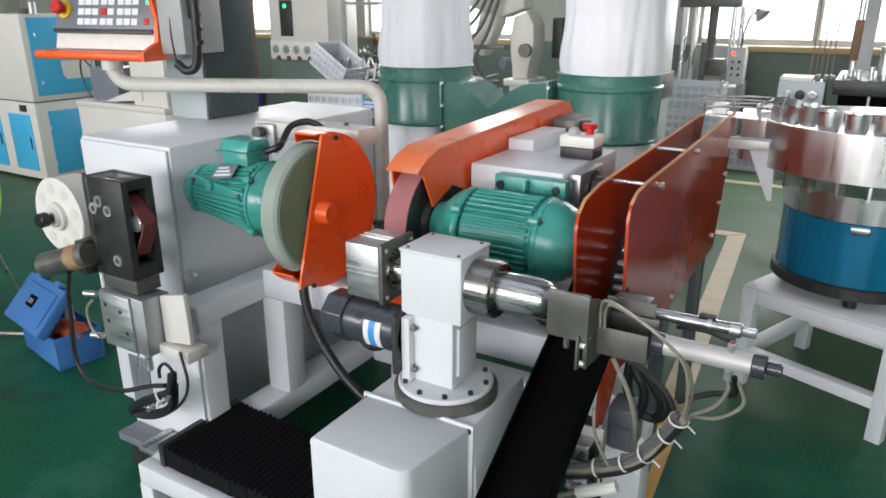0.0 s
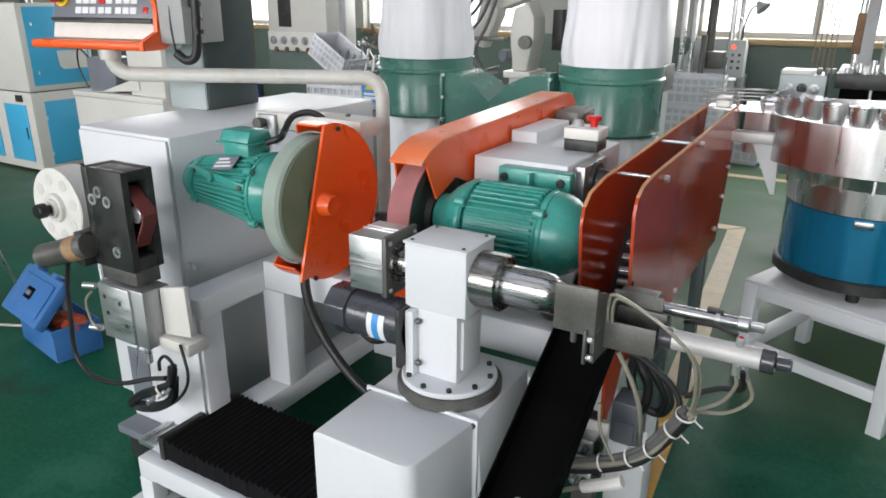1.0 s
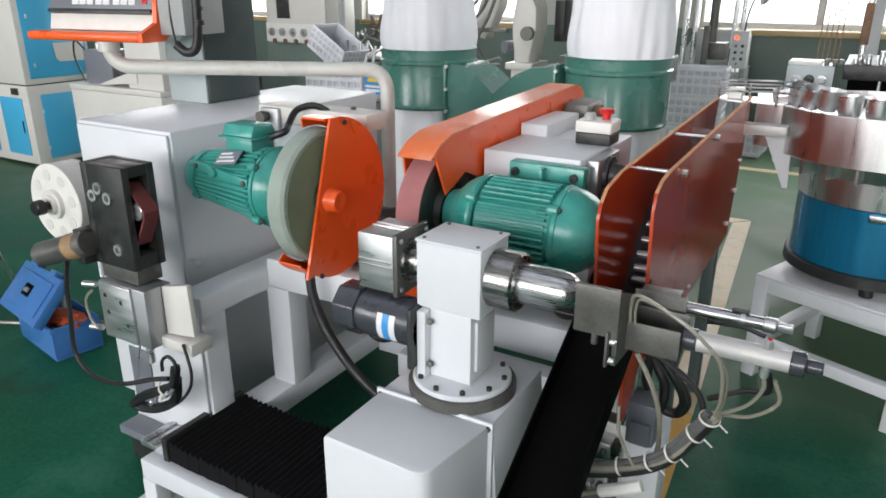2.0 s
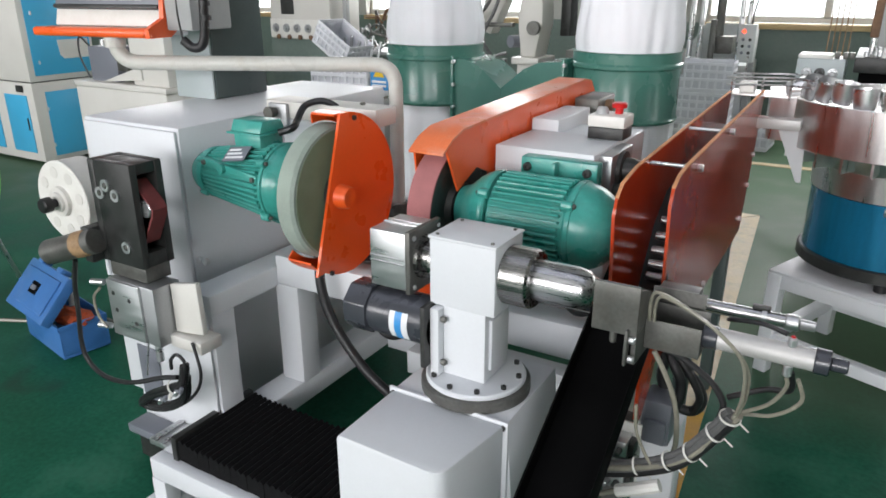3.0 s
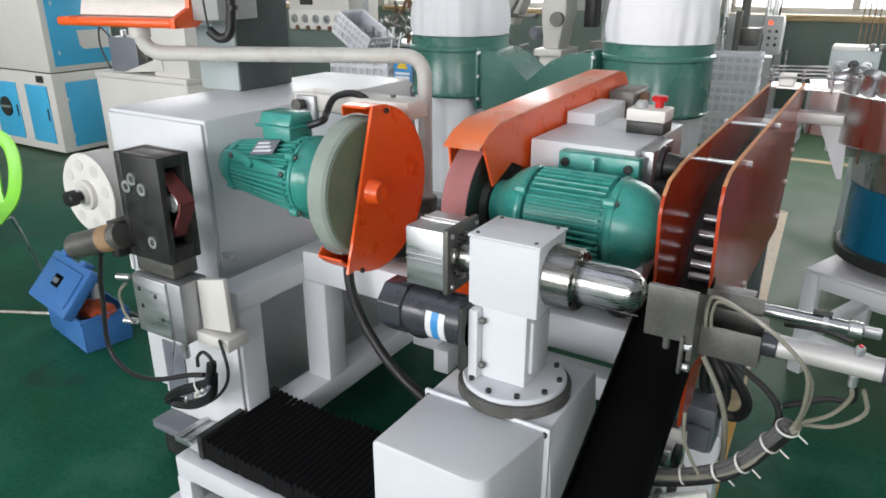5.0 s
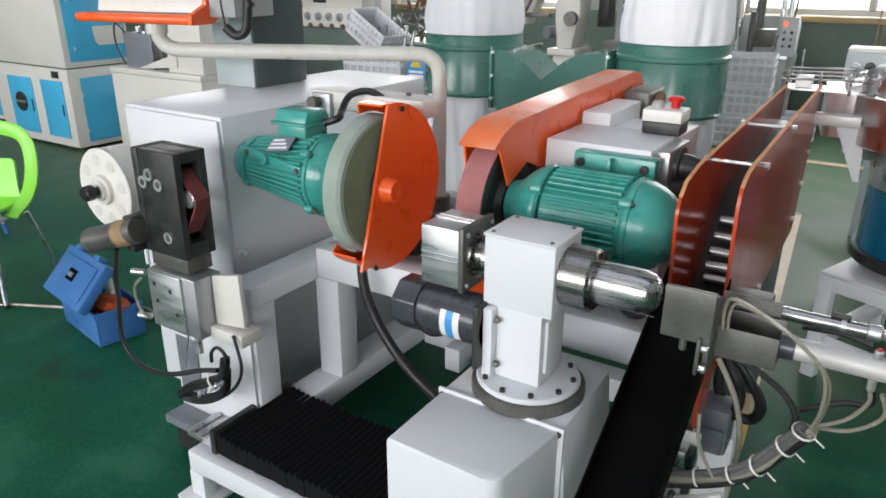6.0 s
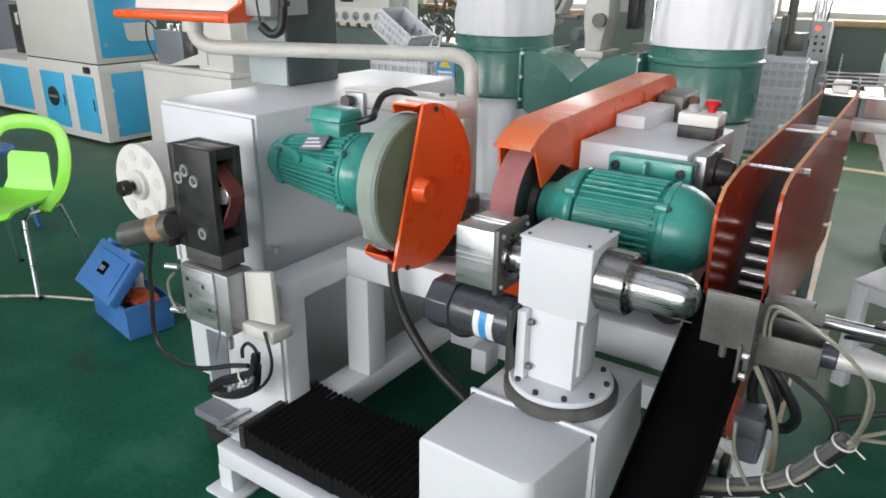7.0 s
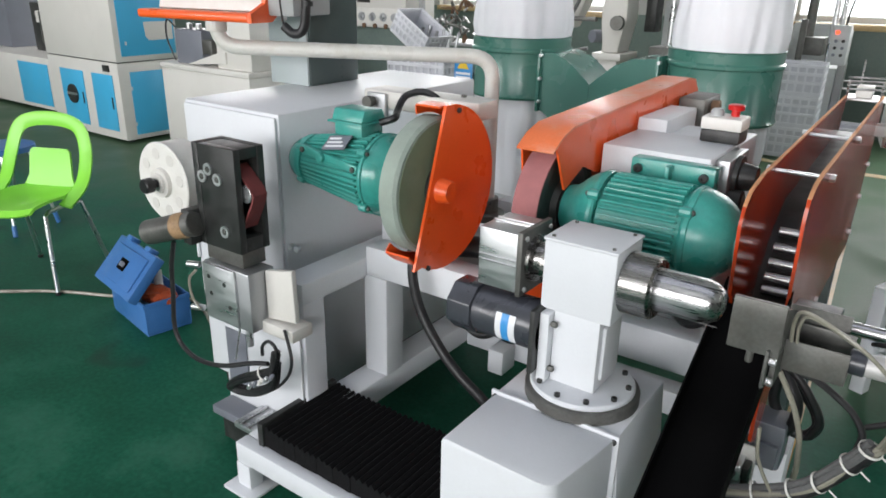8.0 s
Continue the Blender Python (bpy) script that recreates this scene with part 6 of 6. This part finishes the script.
for sx in (-1, 1):
    for z in (0.012, 0.10, 0.17, 0.235):
        part("end_bar", box(sx * W / 2 - 0.007, sx * W / 2 + 0.007, -D / 2, D / 2, z, z + 0.026, 0.002, seg=1), CRATE, cr)
    for k in range(7):
        y = -D / 2 + D * k / 6
        part("end_slat", box(sx * W / 2 - 0.005, sx * W / 2 + 0.005, max(-D / 2, y - 0.008), min(D / 2, y + 0.008), 0.01, 0.25, 0.001, seg=1), CRATE, cr)
# added panels behind the slots, coloured for the shade inside the crate
for sy in (-1, 1):
    part("inner_shade_panel", box(-W / 2 + 0.01, W / 2 - 0.01, sy * (D / 2 - 0.010) - 0.002, sy * (D / 2 - 0.010) + 0.002, 0.012, 0.235, 0.0008, seg=1), CRATEIN, cr)
for sx in (-1, 1):
    part("inner_shade_panel", box(sx * (W / 2 - 0.010) - 0.002, sx * (W / 2 - 0.010) + 0.002, -D / 2 + 0.014, D / 2 - 0.014, 0.012, 0.235, 0.0008, seg=1), CRATEIN, cr)
lt = thing("low_cabinet", -3.6, 4.7, 0, "pale low steel cabinet carrying crates", "cabinet")
part("body", box(-3.95, -3.42, 4.4, 5.0, 0.0, 0.555, 0.006), GREYP, lt)
part("top", box(-3.97, -3.40, 4.38, 5.02, 0.555, 0.575, 0.003), DUSTTOP, lt)
spots = [pose(-3.63, 4.62, 0.576, 0, 0, 4), pose(-3.74, 4.62, 0.90, 0, 30, -8) @ Matrix.Scale(0.74, 4)]
for i in range(3):
    spots.append(pose(-1.33, 6.75, 0.001 + 0.262 * i, 0, 0, 2 + i))
spots.append(pose(-0.98, 7.05, 0.001, 0, 0, -3))
cr.matrix_basis = spots[0]
for m in spots[1:]:
    copy_thing(cr, m)
cs = thing("crate_prop", -3.5, 4.62, 0.84, "steel parts under the tilted crate", "metal parts")
part("prop", box(-3.86, -3.40, 4.48, 4.76, 0.838, 0.87, 0.006), DARKSTEEL, cs)
for k in range(7):
    part("prop_rod", tube([(-3.84 + 0.07 * k, 4.7, 0.87), (-3.82 + 0.07 * k, 4.72, 1.0 + 0.02 * (k % 3))], 0.012, 8, smooth=False), ALUGREY, cs)

rb2 = thing("pale_robot_arm", -2.27, 5.1, 0, "pale industrial robot arm with dark hoses", "robot arm")
part("pedestal", box(-2.345, -2.195, 4.98, 5.25, 0.0, 0.86, 0.01), CREAM, rb2)
part("flange", box(-2.38, -2.16, 4.95, 5.28, 0.86, 0.91, 0.008), CREAM, rb2)
part("shoulder", prism("y", 5.0, 5.22, [(-2.335, 0.91), (-2.205, 0.91), (-2.185, 1.06), (-2.16, 1.14), (-2.165, 1.30), (-2.22, 1.40), (-2.33, 1.36), (-2.36, 1.2), (-2.33, 1.10)], 0.015), CREAM, rb2)
part("joint", cyl((-2.22, 4.96, 1.12), (-2.22, 5.0, 1.12), 0.05, 24), DARKSTEEL, rb2)
part("elbow", prism("y", 5.02, 5.2, [(-2.45, 1.35), (-2.25, 1.42), (-2.30, 1.75), (-2.75, 1.62), (-2.78, 1.45)], 0.02), CREAM, rb2)
for k in range(4):
    o = 0.05 * k
    part("hose", tube([(-2.42 - o, 4.98, 1.55), (-2.52 - o, 4.95, 1.25 + o), (-2.62 - o * 2, 4.95, 1.05 + o), (-2.55 - o, 4.98, 0.9), (-2.44, 5.0, 0.78 + o)], 0.013, 10), GREYHOSE, rb2)
part("cable_box", box(-2.98, -2.55, 5.05, 5.3, 0.0, 0.80, 0.006), GREYP, rb2)
part("cross_bar", box(-2.98, -2.40, 5.0, 5.05, 1.12, 1.15, 0.004), DARKSTEEL, rb2)
part("motor_cap", cyl((-2.40, 4.97, 1.02), (-2.36, 5.05, 1.02), 0.045, 20), GREYB, rb2)
part("wrist_cover", prism("y", 5.04, 5.18, [(-2.72, 1.10), (-2.60, 1.06), (-2.48, 1.30), (-2.46, 1.46), (-2.62, 1.44)], 0.015), CREAM, rb2)
part("frame_post", box(-2.75, -2.70, 5.0, 5.05, 0.8, 1.14, 0.003), ALUGREY, rb2)

rd = thing("rod_press", -1.8, 5.4, 0, "grey press with vertical steel guide rods", "press")
part("frame", box(-2.05, -1.35, 5.45, 5.9, 0.0, 2.4, 0.008), PALEGREY, rd)
part("bed", box(-2.08, -1.32, 5.28, 5.9, 0.75, 0.95, 0.008), DARKSTEEL, rd)
for x in (-1.95, -1.83, -1.62, -1.45):
    part("guide_rod", cyl((x, 5.35, 0.95), (x, 5.35, 2.3), 0.022, 14), CUPSTEEL, rd)
part("dark_block", box(-2.14, -2.06, 5.3, 5.45, 1.05, 1.35, 0.006), BLACK, rd)
part("cross_head", box(-2.02, -1.38, 5.3, 5.42, 1.62, 1.72, 0.006), DARKSTEEL, rd)

pr = thing("pillar_press", -1.0, 5.1, 0, "grey four-pillar press with a label strip and hanging control box", "press")
part("cabinet", box(-1.28, -0.76, 5.0, 5.5, 0.43, 0.925, 0.006), PALEGREY, pr)
part("name_strip", box(-1.10, -0.93, 4.992, 4.999, 0.83, 0.88, 0.002), BLACK, pr)
for k in range(4):
    part("text_bar", box(-1.09 + 0.04 * k, -1.065 + 0.04 * k, 4.989, 4.992, 0.842, 0.868, 0.0005), LABELW, pr)
part("slot", box(-0.88, -0.85, 4.992, 4.999, 0.80, 0.87, 0.002), BLACK, pr)
for x in (-1.14, -0.83):
    for y in (5.08, 5.40):
        part("pillar", cyl((x, y, 0.925), (x, y, 1.75), 0.018, 16), CUPSTEEL, pr)
part("back_sheet", prism("y", 5.46, 5.49, [(-1.27, 0.925), (-0.80, 0.925), (-0.80, 1.16), (-1.12, 1.16)]), PALEGREY, pr)
part("ram", cyl((-0.99, 5.24, 1.08), (-0.99, 5.24, 1.5), 0.03, 16), DARKSTEEL, pr)
part("die", box(-1.01, -0.88, 5.14, 5.33, 0.98, 1.09, 0.006), DARKSTEEL, pr)
part("rod", cyl((-1.0, 5.08, 0.93), (-1.0, 5.08, 1.2), 0.02, 12), DARKSTEEL, pr)
part("cross_head", box(-1.18, -0.79, 5.05, 5.43, 1.42, 1.48, 0.005), DARKSTEEL, pr)
part("top_beam", box(-1.2, -0.77, 5.03, 5.45, 1.75, 1.9, 0.006), PALEGREY, pr)
ctl = part("control_box", box(-0.815, -0.715, 4.93, 4.999, 0.95, 1.18, 0.005), PALEGREY, pr, "grey control box with buttons")
part("box_post", box(-0.757, -0.715, 5.0, 5.05, 0.43, 1.15, 0.003), GREYP, pr)
part("lamp", cyl((-0.785, 4.93, 1.14), (-0.785, 4.922, 1.14), 0.012, 14), REDLIGHT, ctl, "lit red lamp")
for r in range(3):
    for c in range(2):
        part("button", cyl((-0.785 + 0.04 * c, 4.93, 1.09 - 0.04 * r), (-0.785 + 0.04 * c, 4.922, 1.09 - 0.04 * r), 0.010, 12), BLACK if (r + c) % 2 else GREYB, ctl)
la = thing("gooseneck_lamp", -0.68, 4.97, 1.2, "small grey gooseneck work lamp, unlit", "work lamp")
part("neck", tube([(-0.75, 4.965, 1.176), (-0.74, 4.955, 1.28), (-0.71, 4.93, 1.37), (-0.665, 4.91, 1.39)], 0.006, 8), DARKSTEEL, la)
part("shade", lathe((-0.68, 4.91, 1.41), (-0.61, 4.89, 1.34), [(0, 0.012), (0.02, 0.022), (0.06, 0.05), (0.062, 0.048), (0.02, 0.016)], 20), GREYP, la)

for far in (pr, la):
    far.location = Vector((-0.1, 0, 1.405)) + (far.location - Vector((-0.1, 0, 1.405))) * 1.44
    far.scale = (1.44, 1.44, 1.44)
dbd = thing("dial_board", -0.27, 4.55, 0, "pale green-grey machine board with three round dials", "machine board")
part("board", box(-0.41, -0.17, 4.5, 4.75, 0.84, 1.03, 0.008), LIGHTGG, dbd)
part("stand", box(-0.22, -0.14, 4.55, 4.75, 0.0, 0.84, 0.006), LIGHTGG, dbd)
for x, mt in ((-0.355, ALUGREY), (-0.29, BLACK), (-0.225, ALUGREY)):
    part("dial", lathe((x, 4.5, 0.955), (x, 4.46, 0.955), [(0, 0.028), (0.012, 0.026), (0.014, 0.014), (0.03, 0.012)], 20), mt, dbd)
part("top_rail", box(-0.41, -0.24, 4.52, 4.72, 1.03, 1.05, 0.004), WPLASTIC, dbd)
for x in (-0.20, -0.16, -0.13):
    part("clamp", box(x - 0.03, x - 0.005, 4.55, 4.60, 1.03, 1.065, 0.003), DARKSTEEL, dbd)
br_ = thing("brass_rods", -0.15, 5.6, 1.0, "thin brass-coloured rods hanging from a bar before the window", "rods")
part("bar", cyl((-0.36, 5.59, 1.66), (-0.02, 5.59, 1.66), 0.006, 8), DARKSTEEL, br_)
for k in range(5):
    part("rod", cyl((-0.33 + 0.032 * k, 5.6, 0.95), (-0.33 + 0.032 * k, 5.6, 1.75), 0.004, 8), TAN, br_)
part("stand", box(-0.06, 0.02, 5.58, 5.64, 0.0, 1.8, 0.004), GREYP, br_)

bm_ = thing("black_table_machine", 0.3, 4.8, 0, "black machine table with steel pillars and overhead spindles", "machine")
part("table", box(-0.13, 0.95, 4.45, 5.2, 0.97, 1.05, 0.006), BLACK, bm_)
# solid matt black block in place of the shaded space under the table
part("cavity_shade", box(-0.10, 0.92, 4.52, 5.15, 0.0, 0.97, 0.004), BLACKM, bm_)
part("inner_rod", cyl((0.05, 4.47, 0.75), (0.05, 4.47, 0.97), 0.008, 10), CUPSTEEL, bm_)
for x, zt, r in ((-0.06, 2.2, 0.018), (0.10, 1.22, 0.035), (0.36, 2.2, 0.025), (0.75, 2.2, 0.025)):
    part("pillar", cyl((x, 4.7, 1.05), (x, 4.7, zt), r, 16), CUPSTEEL, bm_)
part("rusty_block", box(-0.085, -0.04, 4.67, 4.73, 1.14, 1.36, 0.006), RUST, bm_)
part("spindle_head", box(0.12, 0.32, 4.62, 4.82, 1.48, 1.60, 0.008), ALUGREY, bm_)
part("spindle", cyl((0.22, 4.72, 1.40), (0.22, 4.72, 1.5), 0.04, 18), DARKSTEEL, bm_)
for x in (0.15, 0.22, 0.29):
    part("spindle_rod", cyl((x, 4.72, 1.6), (x, 4.72, 2.2), 0.012, 10), CUPSTEEL, bm_)
for k in range(7):
    x = -0.08 + 0.06 * k
    part("fixture", cyl((x, 4.52 + 0.03 * (k % 2), 1.05), (x, 4.52 + 0.03 * (k % 2), 1.08 + 0.02 * (k % 3)), 0.014, 10), ALU, bm_)

# daylight beyond the windows
structure("backdrop", box(-16, 9, 9.4, 9.45, -0.5, 6, 0), glowing("bright_overcast_sky", (0.93, 0.97, 1.0), 2.2), "bright white overcast daylight outside the windows", "sky")
